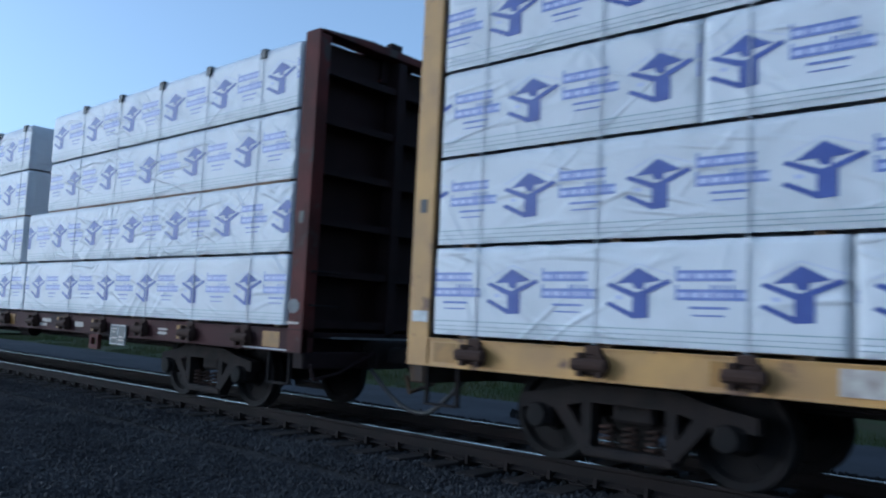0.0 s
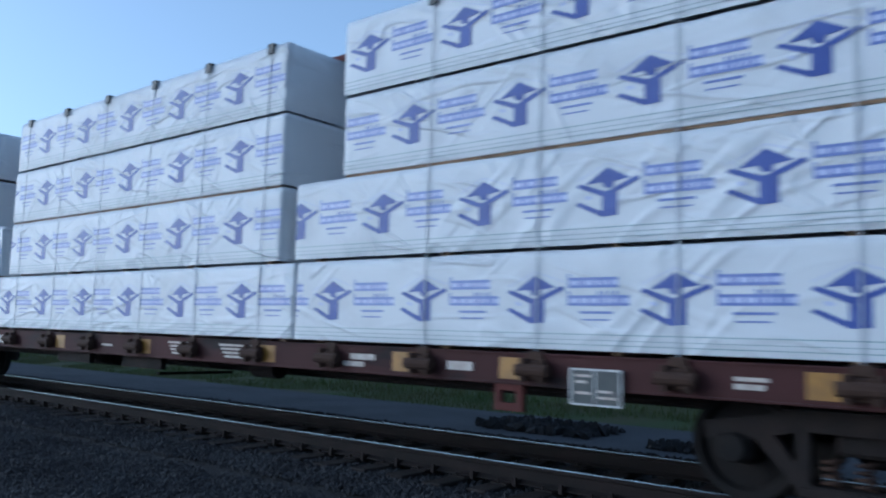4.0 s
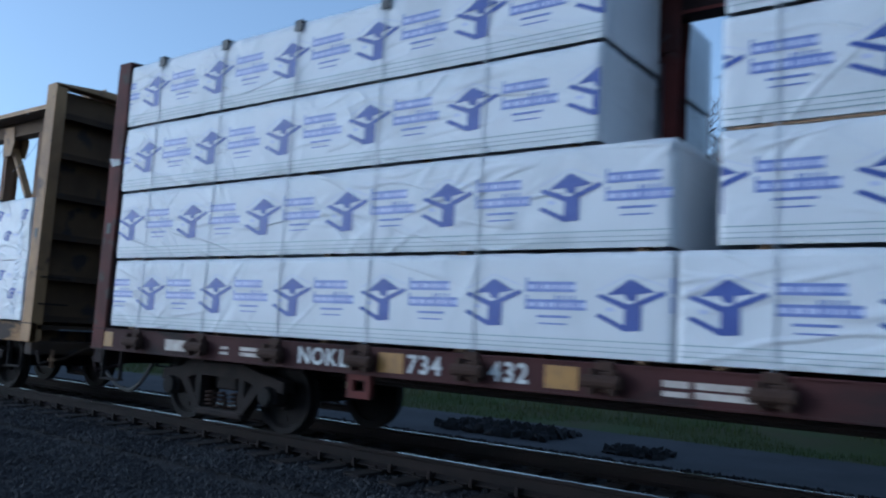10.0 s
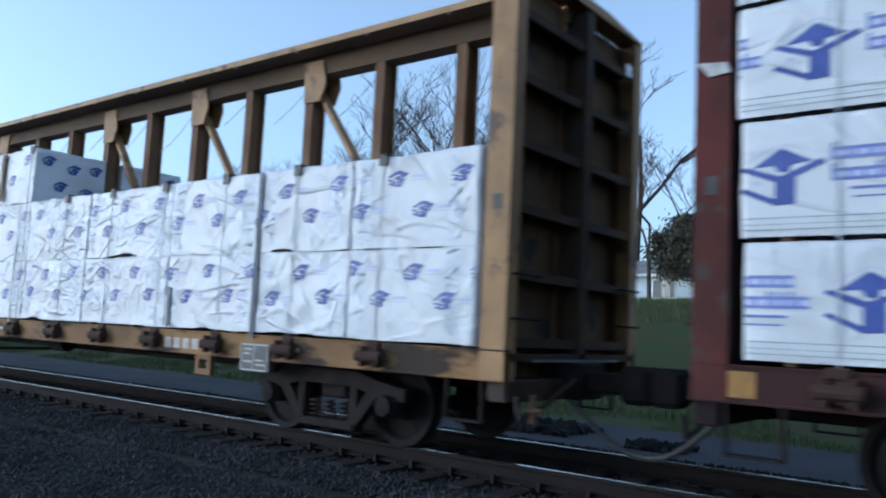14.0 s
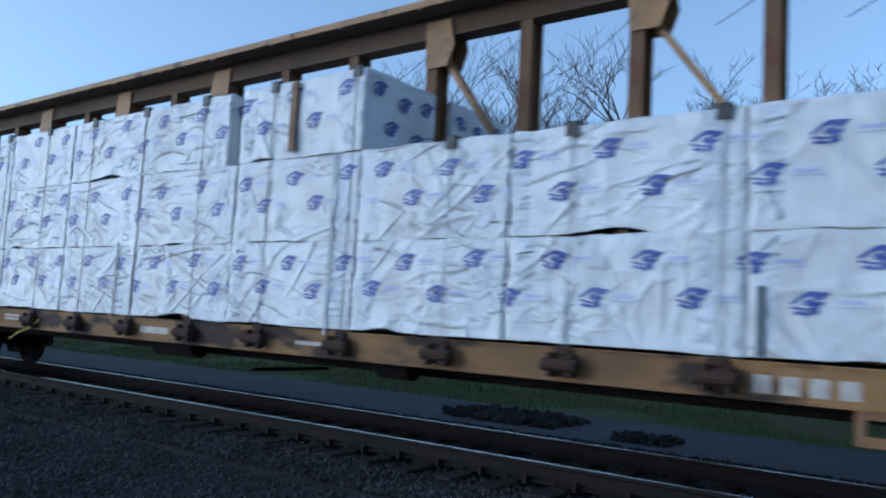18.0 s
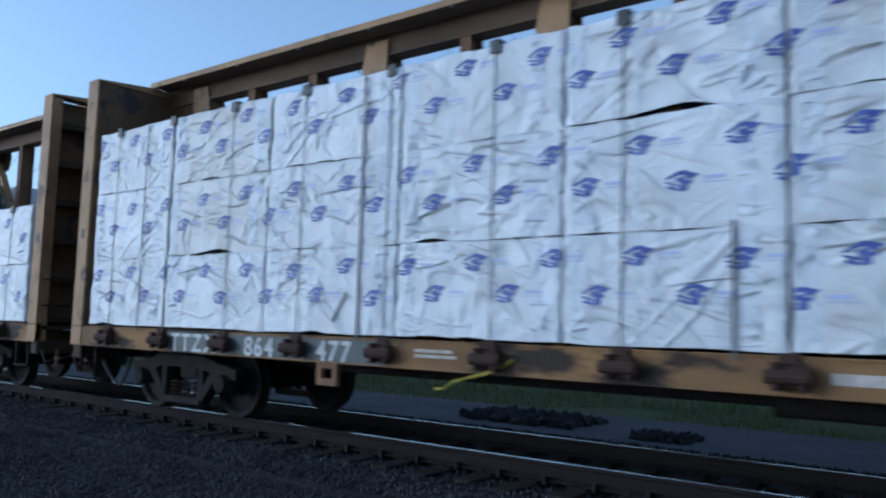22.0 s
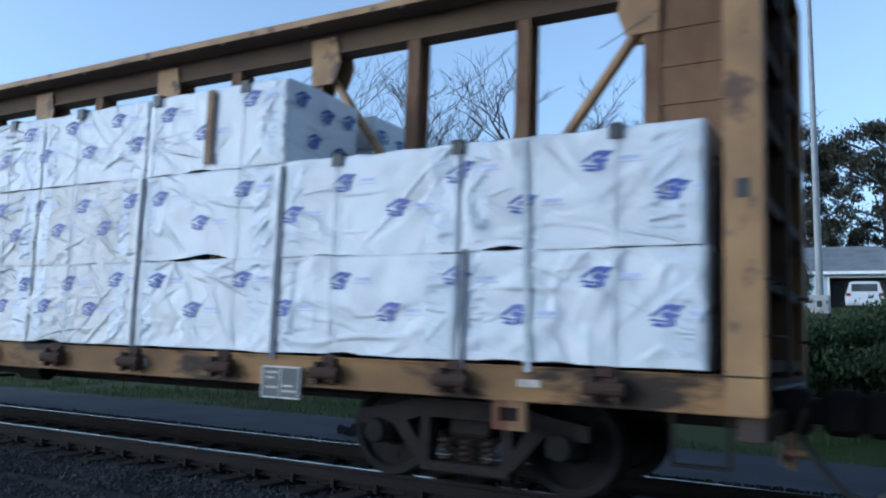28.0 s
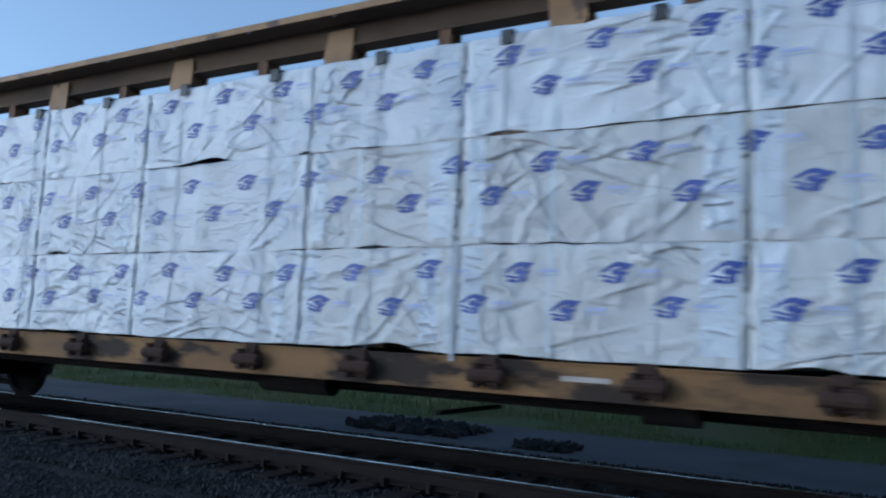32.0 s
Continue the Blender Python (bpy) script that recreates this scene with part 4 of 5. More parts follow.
part("dunnage_board", boxes((-36.8 - CAR_D[0], -31.0 - CAR_D[0], FACE + 0.016, FACE + 0.10, T3[2] + 0.004, T3[2] + 0.028)), LUMBER, car_d, "raw wooden dunnage board between two tiers")
for car, (a, b) in ((car_b, CAR_B), (car_c, CAR_C)):
    part("placard", boxes((b - a - 0.03, b - a - 0.012, 0.98, 1.12, 4.22, 4.36)), TRIM, car, "small white placard on the end wall")

# upright boards under two lashings of the third tiers
for car, x0, x in ((car_c, CAR_C[0], -10.55), (car_d, CAR_D[0], -29.98)):
    part("edge_board", boxes((x - x0 - 0.05, x - x0 + 0.05, FACE - 0.055, FACE - 0.030, T3[2] + 0.06, T3[3] - 0.03), bevel=0.005), LUMBER, car, "raw wooden edge board under a lashing")

# reporting marks and stencils on the near sills
UP = (90, 0, 0)
sill_bars(car_b, CAR_B[0], [(6.35, 0.31, 0.83, 0.19), (8.18, 0.31, 0.83, 0.19), (11.51, 0.28, 0.83, 0.19), (18.6, 0.28, 0.83, 0.19), (19.9, 0.24, 0.83, 0.19), (22.5, 0.3, 0.83, 0.19), (24.5, 0.34, 0.83, 0.19), (1.45, 0.3, 0.83, 0.19), (13.9, 0.28, 0.83, 0.19), (16.5, 0.28, 0.83, 0.19)], ORANGE, "reflective_patch")
sill_bars(car_b, CAR_B[0], [(2.9, 0.4, 0.85, 0.13), (3.95, 0.14, 0.86, 0.03), (3.95, 0.14, 0.92, 0.03), (4.3, 0.5, 0.92, 0.04), (4.3, 0.46, 0.86, 0.04), (9.2, 0.2, 0.92, 0.05), (9.45, 0.4, 0.92, 0.05), (9.2, 0.2, 0.85, 0.04), (9.45, 0.42, 0.85, 0.05), *[(14.62 + 0.03 * k, 0.56 - 0.06 * k, 0.985 - 0.045 * k, 0.026) for k in range(4)], *[(15.72 + 0.04 * k, 0.66 - 0.08 * k, 0.985 - 0.045 * k, 0.026) for k in range(4)], (17.9, 0.3, 0.85, 0.05), (18.0, 0.35, 0.92, 0.06), (19.3, 0.3, 0.88, 0.08), (22.0, 0.25, 0.93, 0.03), (22.0, 0.22, 0.87, 0.04), (12.9, 0.3, 0.9, 0.03)], FADED)
sill_bars(car_b, CAR_B[0], [(24.1, 0.9, 0.795, 0.02)], WHITE, "white_edge_stripe")
for text, x in (("NOKL", 5.24), ("734", 6.71), ("432", 7.63)):
    letters(text, 0.235, WHITE, car_b, pose(x - CAR_B[0], -1.337, 0.85, *UP), "white stencilled character", 0.13)
part("stencil_panel", boxes((-21.0 - CAR_C[0], -17.2 - CAR_C[0], -1.337, -1.331, 0.802, 1.034)), BLACKPANEL, car_c, "black panel behind the white marks")
for text, x in (("TTZX", -20.92), ("864", -19.46), ("477", -18.26)):
    letters(text, 0.300, WHITE, car_c, pose(x - CAR_C[0], -1.341, 0.808, *UP), "white stencilled character", 0.12)
sill_bars(car_c, CAR_C[0], [(-16.9, 0.5, 0.9, 0.03), (-16.9, 0.45, 0.95, 0.03), (-13.2, 0.6, 0.88, 0.08), *[(-5.55 + 0.19 * k, 0.13, 0.84, 0.13) for k in range(4)], (-3.4, 0.35, 0.9, 0.05), (-10.3, 0.4, 0.9, 0.04)], FADED)
sill_bars(car_d, CAR_D[0], [(-26.4, 0.2, 0.9, 0.06), (-31.2, 0.5, 0.88, 0.08), (-34.2, 0.4, 0.92, 0.04)], FADED)
sill_bars(car_a, CAR_A[0], [(30.2, 0.32, 0.83, 0.19), (27.35, 0.3, 0.83, 0.19)], ORANGE, "reflective_patch")
part("marking_plate", boxes((31.12 - CAR_A[0], 32.4 - CAR_A[0], -1.35, -1.332, 0.84, 1.03)), FADED, car_a, "pale stencilled plate")
part("post_mark", boxes((27.05 - CAR_A[0], 27.26 - CAR_A[0], -1.352, -1.346, 1.22, 1.33)), WHITE, car_a)
part("post_mark", boxes((24.97 - CAR_B[0], 25.2 - CAR_B[0], -1.352, -1.346, 1.12, 1.15)), FADED, car_b)

part("post_emblem", prism(bmesh.new(), [(25.085 - CAR_B[0] + 0.115 * math.cos(a), 1.335 + 0.085 * math.sin(a)) for a in np.linspace(0, 2 * math.pi, 17)[:-1]], -1.352, -1.346), PLATFORM, car_b, "faded grey oval mark")
# brackets under the sills, a loose yellow strap, a torn scrap, brake gear under the frames
for car, x0, x in ((car_b, CAR_B[0], 20.0), (car_c, CAR_C[0], -4.74), (car_c, CAR_C[0], -18.1), (car_d, CAR_D[0], -26.47), (car_b, CAR_B[0], 6.1)):
    part("bracket", boxes((x - x0 - 0.15, x - x0 - 0.08, -1.33, -1.27, 0.55, 0.785), (x - x0 + 0.08, x - x0 + 0.15, -1.33, -1.27, 0.55, 0.785), (x - x0 - 0.08, x - x0 + 0.08, -1.33, -1.27, 0.55, 0.62), (x - x0 - 0.08, x - x0 + 0.08, -1.33, -1.27, 0.73, 0.785)), BROWN if car is car_b else RUSTY, car, "box bracket below the sill")
bm = bmesh.new()
pts = [(-15.75, 0.93), (-15.9, 0.84), (-16.05, 0.79), (-16.25, 0.74), (-16.4, 0.70), (-16.5, 0.63), (-16.62, 0.62)]
rows = [[bm.verts.new((x - CAR_C[0], -1.37 - 0.02 * (i % 2), z + d * (1 - 0.35 * (i % 2)))) for d in (-0.014, 0.018)] for i, (x, z) in enumerate(pts)]
for a, b in zip(rows, rows[1:]):
    bm.faces.new((a[0], b[0], b[1], a[1]))
bmesh.ops.solidify(bm, geom=bm.faces[:], thickness=0.006)
part("loose_strap", bm, STRAPYELLOW, car_c, "frayed yellow webbing strap")
bm = bmesh.new()
prism(bm, [(1.30 - CAR_B[0], 3.36), (1.52 - CAR_B[0], 3.34), (1.56 - CAR_B[0], 3.26), (1.40 - CAR_B[0], 3.24)], -1.37, -1.355)
part("torn_scrap", bm, WHITE, car_b, "torn white scrap of wrap")
for car, (x0, x1) in ((car_a, CAR_A), (car_b, CAR_B), (car_c, CAR_C), (car_d, CAR_D)):
    L = x1 - x0
    bm = bmesh.new()
    rod(bm, [(L * 0.42, -0.65, 0.72), (L * 0.42 + 0.9, -0.65, 0.72)], 0.15, 14)
    part("air_reservoir", bm, STEEL, car)
    bm = bmesh.new()
    rod(bm, [(L * 0.60, -0.7, 0.72), (L * 0.60 + 0.45, -0.7, 0.72)], 0.13, 14)
    part("brake_cylinder", bm, STEEL, car)
    bm = bmesh.new()
    rod(bm, [(3.6, -0.5, 0.70), (L - 3.6, -0.5, 0.70)], 0.022, 8)
    part("brake_pipe", bm, STEEL, car)
    part("brake_lever", boxes((L * 0.52, L * 0.52 + 0.06, -0.95, 0.3, 0.52, 0.56)), STEEL, car)
    for k in ((0.44, 0.52) if car is car_b else ()):
        part("frame_stiffener", boxes((L * k - 0.5, L * k + 0.5, -1.20, -1.12, 0.62, 0.785)), STEEL, car)


# ---- ground and track ----
def height(x, y):
    """The ground's level under a place."""
    n = noise.noise(Vector((x * 0.12, y * 0.12, 3.0)))
    if y < 5.2:
        return -0.27 + 0.03 * n - 0.12 * min(max((3.5 - y) / 6, 0), 1)
    if y < 9.8:
        return -0.22 + 0.02 * n
    if y < 10.6:
        return -0.24 - 0.12 * (y - 9.8) / 0.8
    if y < 14.5:
        return -0.36
    s = min((y - 14.5) / 18.0, 1)
    rise = 3.25 * (s * s * (3 - 2 * s)) + 0.055 * min(max(y - 32.5, 0), 20)
    return -0.36 + rise + (0.18 * n if y > 17 else 0) * (1 if y < 60 else 0.3)


def ground_sheet():
    xs = np.r_[[-3000, -900, -300, -140], np.arange(-90, -14, 1.5), np.arange(-14, 5, 0.5), np.arange(5, 91, 1.5), [140, 300, 900, 3000]]
    ys = np.r_[[-3000, -800, -200, -80, -40, -20, -12], np.arange(-8, 20, 0.5), np.arange(20, 65, 1.0), [80, 120, 250, 800, 3000]]
    verts = [(x, y, height(x, y)) for y in ys for x in xs]
    nx = len(xs)
    faces, mats = [], []
    for j in range(len(ys) - 1):
        for i in range(nx - 1):
            faces.append((j * nx + i, j * nx + i + 1, (j + 1) * nx + i + 1, (j + 1) * nx + i))
            y = (ys[j] + ys[j + 1]) / 2
            x = (xs[i] + xs[i + 1]) / 2
            path = -0.2 < x + 0.182 * y + 0.5 * noise.noise(Vector((x * 0.6, y * 0.5, 1))) < 1.9 and 19.5 < y < 33
            mats.append(0 if y < 10.6 else 1 if y < 14.0 else 3 if path else 2)
    me = bpy.data.meshes.new("ground")
    me.from_pydata(verts, [], faces)
    for m in (BALLAST, ASPHALT, GRASS, DIRT):
        me.materials.append(m)
    me.polygons.foreach_set("material_index", mats)
    me.shade_smooth()
    return me


ground = tagged(new("ground", ground_sheet()), "dark ballast, a road strip and a rising grassy bank", "ground", kind="structure")

track = tagged(new("railway_track"), "railway track with rusty rails on dark timber ties", "railway track", kind="structure")
for y, nm in ((CENTRE - 0.752, "rail"), (CENTRE + 0.752, "rail")):
    bm = bmesh.new()
    prof = [(-0.075, -0.175), (0.075, -0.175), (0.075, -0.163), (0.012, -0.135), (0.010, -0.045), (0.036, -0.032), (0.036, -0.006), (0.03, -0.0015), (-0.03, -0.0015), (-0.036, -0.006), (-0.036, -0.032), (-0.010, -0.045), (-0.012, -0.135), (-0.075, -0.163)]
    a = [bm.verts.new((-120, y + p, q)) for p, q in prof]
    b = [bm.verts.new((120, y + p, q)) for p, q in prof]
    for i in range(len(a)):
        j = (i + 1) % len(a)
        bm.faces.new((a[i], b[i], b[j], a[j]))
    bm.faces.new(a)
    bm.faces.new(b[::-1])
    bmesh.ops.recalc_face_normals(bm, faces=bm.faces)
    r = part(nm, bm, RAIL, track, "rusty steel rail with a polished head")
    bm = boxes((-120, 120, y - 0.030, y + 0.020, -0.0012, 0.0))
    part("rail_head", bm, RAILTOP, r)
rng = random.Random(4)
tie_mesh = mesh_of("tie", boxes((-0.115, 0.115, -1.3, 1.3, -0.36, -0.185), bevel=0.012))
tie_mesh.materials.append(TIE)
plate_mesh = mesh_of("tie_plate", boxes((-0.09, 0.09, -0.16, 0.16, -0.185, -0.172), (-0.05, -0.03, -0.12, -0.095, -0.172, -0.145), (0.03, 0.05, 0.095, 0.12, -0.172, -0.145), (-0.05, -0.03, 0.095, 0.12, -0.172, -0.145)))
plate_mesh.materials.append(RAIL)
x = -60.0
while x < 30:
    t = part("tie", tie_mesh, None, track, at=pose(x, CENTRE + rng.uniform(-0.05, 0.05), rng.uniform(-0.012, 0.0), 0, 0, rng.uniform(-1.5, 1.5)))
    if -36 < x < 6:
        for s in (-1, 1):
            part("tie_plate", plate_mesh, None, track, at=pose(x, CENTRE + s * 0.752, 0))
            if s < 0:
                part("rail_anchor", shared("rail_anchor", RAIL, lambda: boxes((-0.02, 0.02, -0.10, 0.10, -0.20, -0.13), (-0.02, 0.02, -0.12, -0.09, -0.19, -0.11))), None, track, at=pose(x + 0.15, CENTRE - 0.752, 0))
    x += 0.50


def stones(count, x0, x1, y0, y1, r0, r1, seed, lift=0.0, mat=None):
    """Angular stones strewn over the ground, one mesh."""
    rng = random.Random(seed)
    base = [Vector(v) for v in ((1, 0.2, -0.1), (-0.9, 0.3, 0.1), (0.1, 1, 0.2), (-0.2, -0.9, -0.1), (0.2, 0.1, 0.75), (-0.1, -0.2, -0.8), (0.6, -0.6, 0.45), (-0.5, 0.55, 0.5))]
    hull = bmesh.new()
    for v in base:
        hull.verts.new(v)
    bmesh.ops.convex_hull(hull, input=hull.verts)
    hull.verts.index_update()
    hv = [v.co.copy() for v in hull.verts]
    hf = [tuple(v.index for v in f.verts) for f in hull.faces]
    hull.free()
    verts, faces = [], []
    for _ in range(count):
        x, y = rng.uniform(x0, x1), rng.uniform(y0, y1)
        r = rng.uniform(r0, r1)
        e = Euler((rng.uniform(0, 6), rng.uniform(0, 6), rng.uniform(0, 6))).to_matrix()
        o = Vector((x, y, height(x, y) + lift + r * 0.2))
        s = len(verts)
        sc = Vector((rng.uniform(0.8, 1.2), rng.uniform(0.6, 1.0), rng.uniform(0.6, 1.0))) * r
        verts += [tuple(o + e @ Vector((v.x * sc.x, v.y * sc.y, v.z * sc.z))) for v in hv]
        faces += [tuple(s + i for i in f) for f in hf]
    me = bpy.data.meshes.new("stones")
    me.from_pydata(verts, [], faces)
    me.materials.append(mat)
    return me


tagged(new("ballast_stones", stones(46000, -22, 1, 2.6, 6.4, 0.014, 0.036, 5, mat=STONE)), "loose dark grey ballast stones beside the track", "ballast", kind="stuff")
for n, (a, b, c, d) in ((18000, (-42, 14, -1.5, 2.6)), (12000, (1, 16, 2.6, 6.4)), (14000, (-42, -22, 2.6, 6.4))):
    tagged(new("ballast_stones", stones(n, a, b, c, d, 0.018, 0.04, n, mat=STONE)), "loose dark grey ballast stones beside the track", "ballast", kind="stuff")
tagged(new("track_bed_stones", stones(16000, -34, 6, 6.3, 10.2, 0.018, 0.04, 6, mat=BED)), "dark ballast stones between the ties", "ballast", kind="stuff")


def grass(count, x0, x1, y0, y1, h0, h1, seed):
    rng = random.Random(seed)
    verts, faces = [], []
    for _ in range(count):
        x, y = rng.uniform(x0, x1), rng.uniform(y0, y1)
        if noise.noise(Vector((x * 0.35, y * 0.35, 8))) < -0.15:
            continue
        z, h, a = height(x, y), rng.uniform(h0, h1), rng.uniform(0, 6.28)
        w = h * 0.10
        dx, dy = math.cos(a), math.sin(a)
        l = rng.uniform(-0.4, 0.4) * h
        s = len(verts)
        verts += [(x - dx * w, y - dy * w, z - 0.02), (x + dx * w, y + dy * w, z - 0.02), (x + l * dy, y - l * dx, z + h)]
        faces.append((s, s + 1, s + 2))
    me = bpy.data.meshes.new("grass")
    me.from_pydata(verts, [], faces)
    me.materials.append(BLADE)
    return me


tagged(new("bank_grass", grass(70000, -52, 10, 15.5, 40, 0.10, 0.26, 11)), "rough green grass on the bank beyond the road", "grass", kind="stuff")
tagged(new("verge_grass", grass(26000, -44, 6, 13.9, 16.2, 0.04, 0.12, 12)), "short grass along the road's edge", "grass", kind="stuff")


# ---- trees ----
def bare_tree(x, y, tall, seed, spread=0.5, levels=5, label="bare winter tree with a fine grey-brown crown"):
    rng = random.Random(seed)
    tree = thing("tree", label, "tree", "trees behind the houses", pose(x, y, height(x, y) - 0.05))
    trunk, limbs, twigs = bmesh.new(), bmesh.new(), bmesh.new()

    def grow(p, d, length, r, level):
        q = p + d * length * 0.5 + Vector((rng.uniform(-1, 1), rng.uniform(-1, 1), 0)) * length * 0.06
        e = p + d * length
        n = 7 if level == 0 else 5 if level < 3 else 3
        rod(trunk if level == 0 else limbs if level < 3 else twigs, [p, q, e], [r, r * 0.8, r * 0.6], n)
        if level >= levels:
            return
        for _ in range(rng.choice((2, 3, 3)) if level < 5 else 2):
            t = rng.uniform(0.45, 1.0)
            a = rng.uniform(0, 6.28)
            side = Vector((math.cos(a), math.sin(a), rng.uniform(-0.1, 0.5)))
            nd = (d * (1 - spread) + side * spread * rng.uniform(0.7, 1.3) + Vector((0, 0, 0.12))).normalized()
            grow(p + d * length * t, nd, length * rng.uniform(0.60, 0.80), max(r * 0.62, 0.010), level + 1)

    grow(Vector((0, 0, 0)), Vector((rng.uniform(-0.05, 0.05), 0, 1)).normalized(), tall * 0.30, tall * 0.009, 0)
    reach = max(v.co.z for v in twigs.verts)
    for b in (trunk, limbs, twigs):
        bmesh.ops.scale(b, vec=(tall / reach, tall / reach, tall / reach), verts=b.verts)
    part("trunk", trunk, BARK, tree)
    part("limb_fork", limbs, BARK, tree)
    part("crown", twigs, BARK, tree)
    return tree


def leafy_tree(x, y, tall, wide, seed, label, cone=False, leaf=None):
    rng = random.Random(seed)
    tree = thing("tree", label, "tree", "trees behind the houses", pose(x, y, height(x, y) - 0.05))
    bm = bmesh.new()
    rod(bm, [(0, 0, 0), (0.05, 0, tall * 0.4), (0, 0.05, tall * 0.92)], [tall * 0.02, tall * 0.015, tall * 0.004], 8)
    for k in range(26):
        z = tall * rng.uniform(0.25, 0.9)
        a = rng.uniform(0, 6.28)
        reach = wide * (1 - z / tall if cone else 0.8) * rng.uniform(0.6, 1)
        rod(bm, [(0, 0, z), (math.cos(a) * reach * 0.5, math.sin(a) * reach * 0.5, z + (0 if cone else tall * 0.05)), (math.cos(a) * reach, math.sin(a) * reach, z + (-0.1 if cone else tall * 0.12))], [tall * 0.007, tall * 0.005, tall * 0.002], 5)
    part("trunk", bm, BARK, tree)
    verts, faces = [], []
    clumps = []
    for _ in range(150 if wide > 3 else 90):
        a, u = rng.uniform(0, 6.28), rng.random() ** 0.5
        z = rng.uniform(0.12 if cone else 0.3, 1.0) * tall
        if cone:
            tier = round(z / tall * 12) / 12 * tall
            rad = wide * max(0.05, 1 - tier / tall) * (0.35 + 0.65 * u)
            z = tier - 0.12 * rad
        else:
            rad = wide * u * math.sqrt(max(0.05, 1 - ((z / tall - 0.62) / 0.42) ** 2))
        clumps.append((math.cos(a) * rad, math.sin(a) * rad, z, rng.uniform(0.25, 0.55) * (0.8 if cone else 0.7 if tall < 3 else 1.5)))
    for cx, cy, cz, cr in clumps:
        for _ in range(340 if tall < 3 else 170):
            d = Vector((rng.gauss(0, 1), rng.gauss(0, 1), rng.gauss(0, 0.25 if cone else 0.7))) * cr * 0.6
            e = Euler((rng.uniform(0, 6), rng.uniform(0, 6), rng.uniform(0, 6))).to_matrix()
            s = len(verts)
            k = rng.uniform(0.07, 0.17) * (0.4 if tall < 3 else 1.0)
            for v in ((-k, 0, 0), (0, -k * 0.5, 0), (k, 0, 0), (0, k * 0.5, 0)):
                verts.append(tuple(Vector((cx, cy, cz)) + d + e @ Vector(v)))
            faces.append((s, s + 1, s + 2, s + 3))
    me = bpy.data.meshes.new("crown")
    me.from_pydata(verts, [], faces)
    part("crown", me, leaf or LEAF, tree)
    return tree


for i, (x, y, tall) in enumerate(((-49, 58, 21.5), (-42.5, 58.5, 22.5), (-60, 59, 17.5), (-69, 60, 17), (-38.5, 59, 20.5), (-31.5, 63.5, 20.5), (-27.5, 60, 21.5), (-23, 52.5, 13.5), (-17.2, 60, 14.5), (-13.6, 61, 16.2),
                                  (-11.6, 62, 16.5), (-54, 60, 17), (-80, 64, 19), (-45, 62, 18.5), (-64.5, 62, 17), (-34, 66, 18), (-19.5, 66, 16), (-74, 62, 16))):
    bare_tree(x, y, tall, 40 + i, 0.5, 7)
bare_tree(-9.6, 46.0, 12.8, 67, 0.62, 7, "spreading bare tree with a short forked trunk before the house")
leafy_tree(-20.0, 58, 11.5, 3.2, 71, "dark layered conifer beside the house", cone=True)
leafy_tree(-19.2, 52, 5.4, 3.2, 72, "dark evergreen shrub beside the house")
leafy_tree(-7.2, 64, 14.0, 5.0, 73, "broad dark evergreen tree behind the house roof")
leafy_tree(-1.0, 65, 14.0, 5.5, 74, "broad dark evergreen tree behind the house roof")
leafy_tree(-5.0, 46.5, 2.6, 0.6, 75, "small dark ornamental tree in the front yard")


# ---- houses ----
def window(parent, x, y, z0, w, h, shutters=False):
    win = part("window", boxes((x - w / 2 - 0.06, x + w / 2 + 0.06, y - 0.05, y - 0.01, z0 - 0.06, z0), (x - w / 2 - 0.06, x + w / 2 + 0.06, y - 0.05, y - 0.01, z0 + h, z0 + h + 0.06), (x - w / 2 - 0.06, x - w / 2, y - 0.05, y - 0.01, z0, z0 + h), (x + w / 2, x + w / 2 + 0.06, y - 0.05, y - 0.01, z0, z0 + h), (x - 0.02, x + 0.02, y - 0.04, y - 0.01, z0, z0 + h)), TRIM, parent, "white-framed window")
    part("pane", boxes((x - w / 2, x - 0.02, y - 0.02, y - 0.012, z0, z0 + h)), GLASS, win)
    part("pane", boxes((x + 0.02, x + w / 2, y - 0.02, y - 0.012, z0, z0 + h)), GLASS, win)
    part("curtain", boxes((x - w * 0.12, x + w * 0.30, y - 0.026, y - 0.021, z0 + 0.02, z0 + h - 0.02)), CURTAIN, win)
    if shutters:
        for s in (-1, 1):
            part("shutter", boxes((x + s * (w / 2 + 0.3) - 0.2, x + s * (w / 2 + 0.3) + 0.2, y - 0.05, y - 0.01, z0 - 0.05, z0 + h + 0.05)), CURTAIN, win)


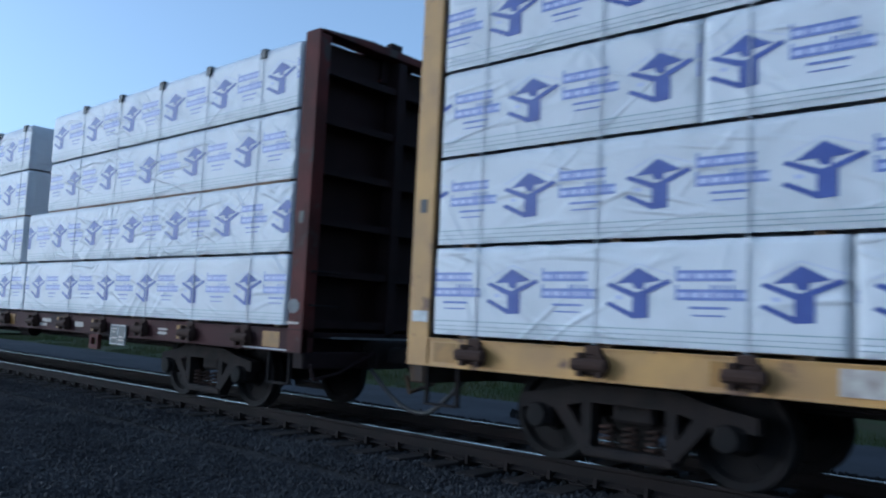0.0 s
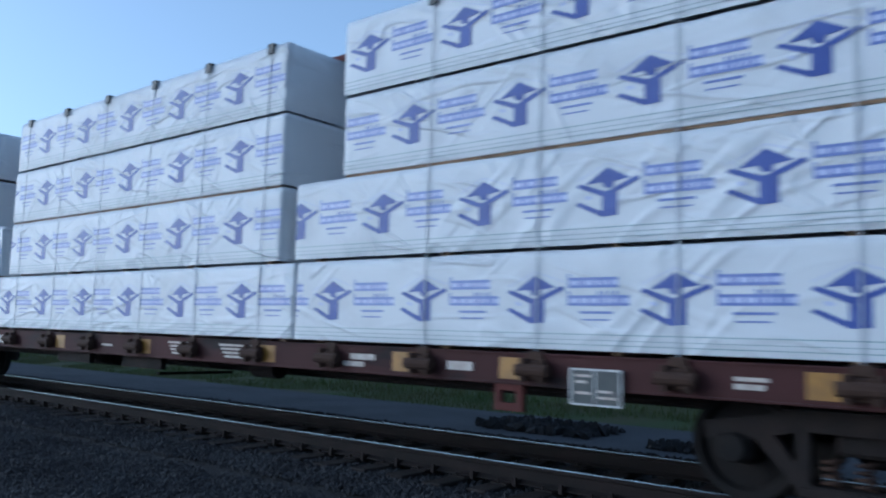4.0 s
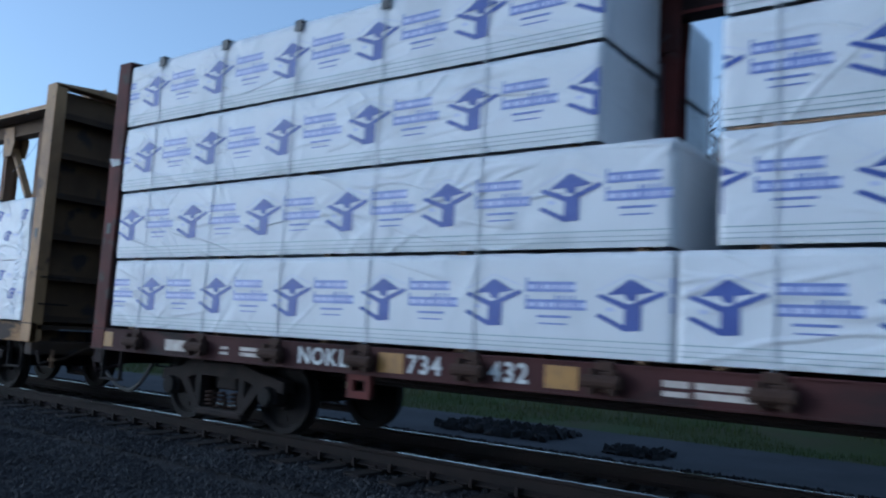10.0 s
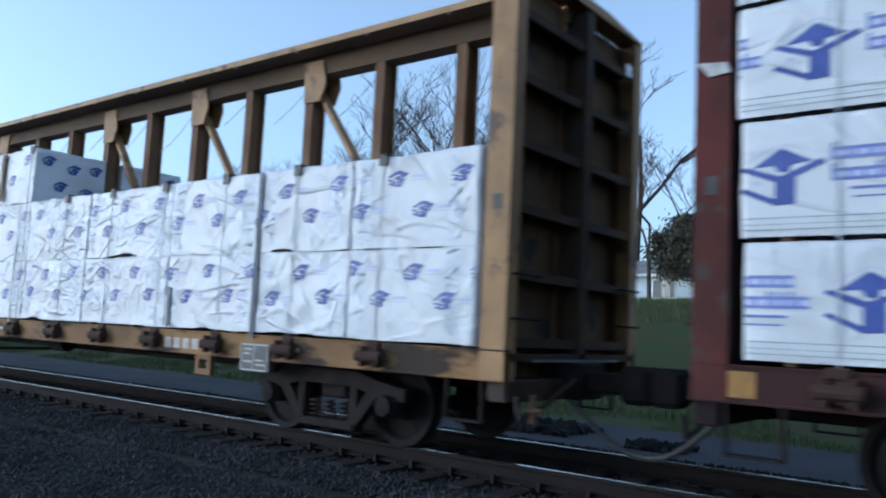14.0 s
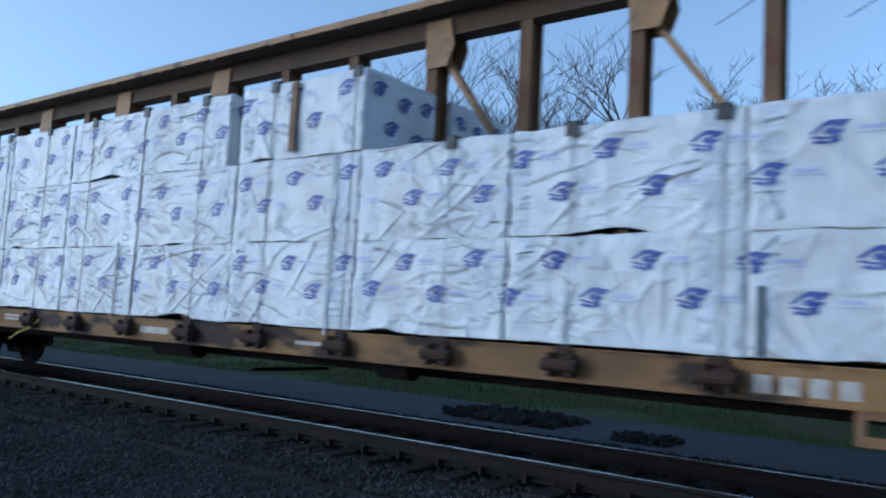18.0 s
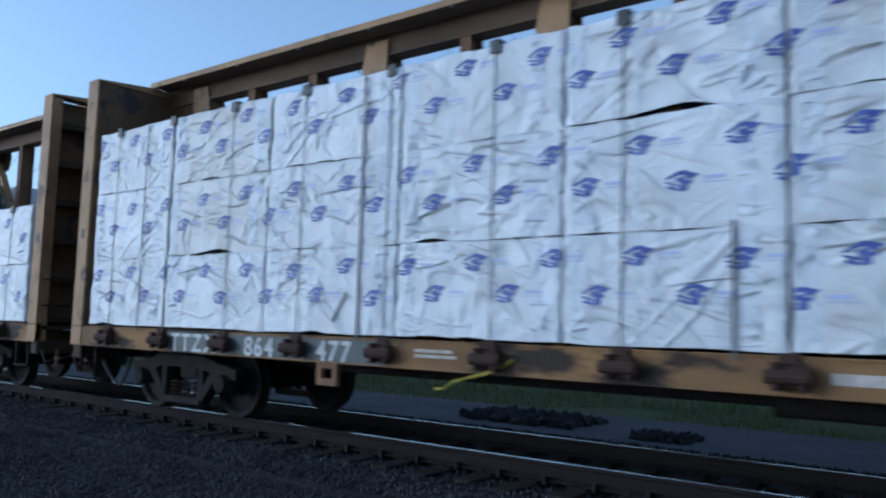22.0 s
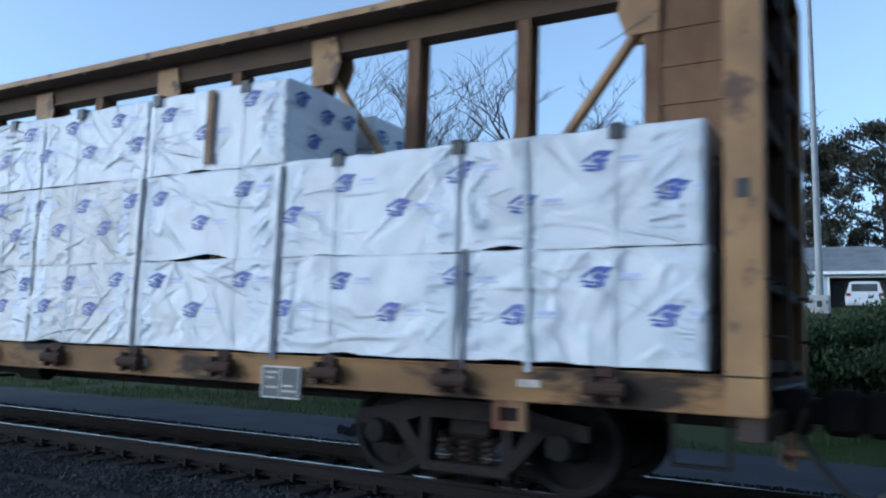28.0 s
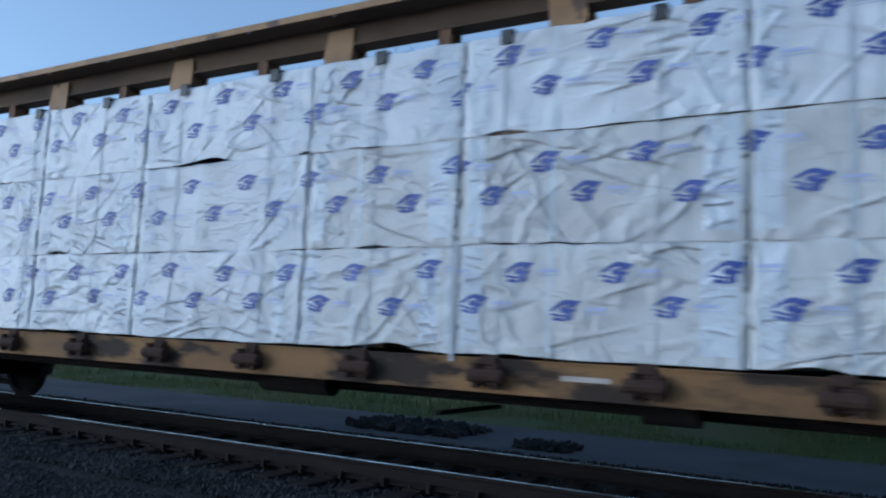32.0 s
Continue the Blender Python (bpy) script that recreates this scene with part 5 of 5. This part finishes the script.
def house(x0, x1, y0, y1, base, eave, ridge, label, windows, garage=None):
    h = thing("house", label, "house", at=pose(0, 0, 0))
    if garage:
        g0, g1, gz = garage
        bm = boxes((x0, g0, y0, y0 + 0.15, base, eave), (g1, x1, y0, y0 + 0.15, base, eave), (g0, g1, y0, y0 + 0.15, gz, eave))
    else:
        bm = boxes((x0, x1, y0, y0 + 0.15, base, eave))
    for r in ((x0, x0 + 0.15, y0 + 0.15, y1, base, eave), (x1 - 0.15, x1, y0 + 0.15, y1, base, eave), (x0, x1, y1 - 0.15, y1, base, eave)):
        box(bm, *r)
    part("wall", bm, SIDING, h)
    o, run = 0.5, (y1 - y0) / 2
    a = [(x0 - o, y0 - o, eave), (x1 + o, y0 - o, eave), (x1 + o, y1 + o, eave), (x0 - o, y1 + o, eave), (x0 + run * 0.7, y0 + run, ridge), (x1 - run * 0.7, y0 + run, ridge)]
    me = bpy.data.meshes.new("roof")
    me.from_pydata(a, [], [(0, 1, 5, 4), (1, 2, 5), (2, 3, 4, 5), (3, 0, 4), (0, 3, 2, 1)])
    part("roof", me, ROOF, h)
    for x in (x0, x1 - 0.14):
        part("corner_board", boxes((x, x + 0.14, y0 - 0.02, y0 - 0.002, base, eave - 0.14)), TRIM, h)
    part("fascia", boxes((x0 - o, x1 + o, y0 - o - 0.03, y0 - o, eave - 0.14, eave + 0.03)), TRIM, h)
    for k in range(1, 9):
        z = base + (eave - base) * k / 9
        segs = [(x0, garage[0]), (garage[1], x1)] if garage else [(x0, x1)]
        part("siding_lap", boxes(*[(p, q, y0 - 0.012, y0, z, z + 0.02) for p, q in segs]), SIDING, h)
    for x, z0, w, hh, sh in windows:
        window(h, x, y0, z0, w, hh, sh)
    if garage:
        part("garage_interior", boxes((g0, g1, y0 + 1.2, y0 + 1.25, base, gz)), GARAGE, h, "dark recessed garage front")
        part("garage_frame", boxes((g0 - 0.12, g0, y0 - 0.04, y0 + 0.02, base, gz), (g1, g1 + 0.12, y0 - 0.04, y0 + 0.02, base, gz), (g0 - 0.12, g1 + 0.12, y0 - 0.04, y0 + 0.02, gz, gz + 0.14)), TRIM, h)
    return h


house(-15.45, 1.5, 50.0, 58.0, 3.3, 6.05, 8.0, "long pale blue single-storey house with a grey hipped roof", [(-13.3, 4.25, 1.5, 1.15, False), (-7.3, 4.6, 1.7, 1.05, False)], (-3.6, 0.8, 5.75))
house(-31.0, -19.2, 55.0, 62.0, 3.5, 6.0, 7.4, "pale house with a low grey roof behind bare trees", [(-23.0, 4.4, 1.6, 1.2, False)])

# parked car on the drive
car = thing("parked_car", "silver hatchback parked before the garage", "car", at=pose(-1.7, 47.2, height(-1.7, 47.2)))
bm = bmesh.new()
prism(bm, [(-0.86, 0.30), (0.86, 0.30), (0.88, 0.75), (0.80, 0.95), (0.66, 1.42), (0.55, 1.48), (-0.55, 1.48), (-0.66, 1.42), (-0.80, 0.95), (-0.88, 0.75)], -1.9, 1.9)
part("body", bm, CARPAINT, car)
part("rear_window", boxes((-0.58, 0.58, -1.93, -1.905, 0.98, 1.36)), GLASS, car)
for s in (-1, 1):
    part("tail_lamp", boxes((*sorted((s * 0.62, s * 0.82)), -1.94, -1.905, 0.74, 0.90)), LAMPRED, car)
    for y in (-1.2, 1.25):
        w = bmesh.new()
        lathe(w, [(0.05, -0.1), (0.31, -0.1), (0.32, -0.06), (0.32, 0.06), (0.31, 0.1), (0.05, 0.1)], 20)
        bmesh.ops.transform(w, matrix=pose(s * 0.78, y, 0.31, 0, 0, 90), verts=w.verts)
        part("wheel", w, RUBBER, car)
part("bumper", boxes((-0.84, 0.84, -1.97, -1.9, 0.36, 0.58), bevel=0.03), CARPAINT, car)

# tall steel pole on a concrete foot
px, py = -2.62, 32.0
pole = thing("utility_pole", "tall slim galvanised steel pole on a concrete foot", "pole", at=pose(px, py, height(px, py), 0, -0.9, 0))
bm = bmesh.new()
rod(bm, [(0, 0, 0.4), (0, 0, 9), (0, 0, 18)], [0.13, 0.10, 0.06], 14)
part("shaft", bm, GALV, pole)
part("foot", boxes((-0.32, 0.32, -0.32, 0.32, -0.1, 0.62), bevel=0.04), CONCRETE, pole)
part("hatch", boxes((-0.09, 0.09, -0.335, -0.322, 0.2, 0.42)), RUBBER, pole)

# dark clods and weeds on the road's near edge
clods = tagged(new("earth_clods", stones(420, -8.6, -6.4, 11.4, 12.9, 0.05, 0.16, 21, mat=BED)), "heap of dark clods at the road's edge", "earth", kind="stuff")
clods = tagged(new("earth_clods", stones(120, -5.3, -4.4, 11.2, 12.0, 0.04, 0.12, 22, mat=BED)), "small heap of dark clods at the road's edge", "earth", kind="stuff")
# hedge of low shrubs at the foot of the bank
for x, y, h in ((-1.1, 17.6, 2.1), (0.5, 18.2, 2.4), (2.2, 18.0, 2.2)):
    leafy_tree(x, y, h, h * 0.75, 90 + int(h * 10), "low dark green shrub on the grassy bank", leaf=SHRUB)


# ---- what moves ----
def motions():
    for ob, at in MOVERS:
        walk(ob, [(t, Matrix.Translation((x, 0, 0)) @ at) for t, x in TRAIN[::2] + TRAIN[-1:]])
    times = [k * 0.2 for k in range(161)]
    for ob, x, place in WHEELS:
        start = place + x
        walk(ob, [(t, pose(x, 0, 0.42, 0, math.degrees((train_x(t) - TRAIN[0][1]) / 0.42) + start * 97 % 360, 0)) for t in times])


motions()
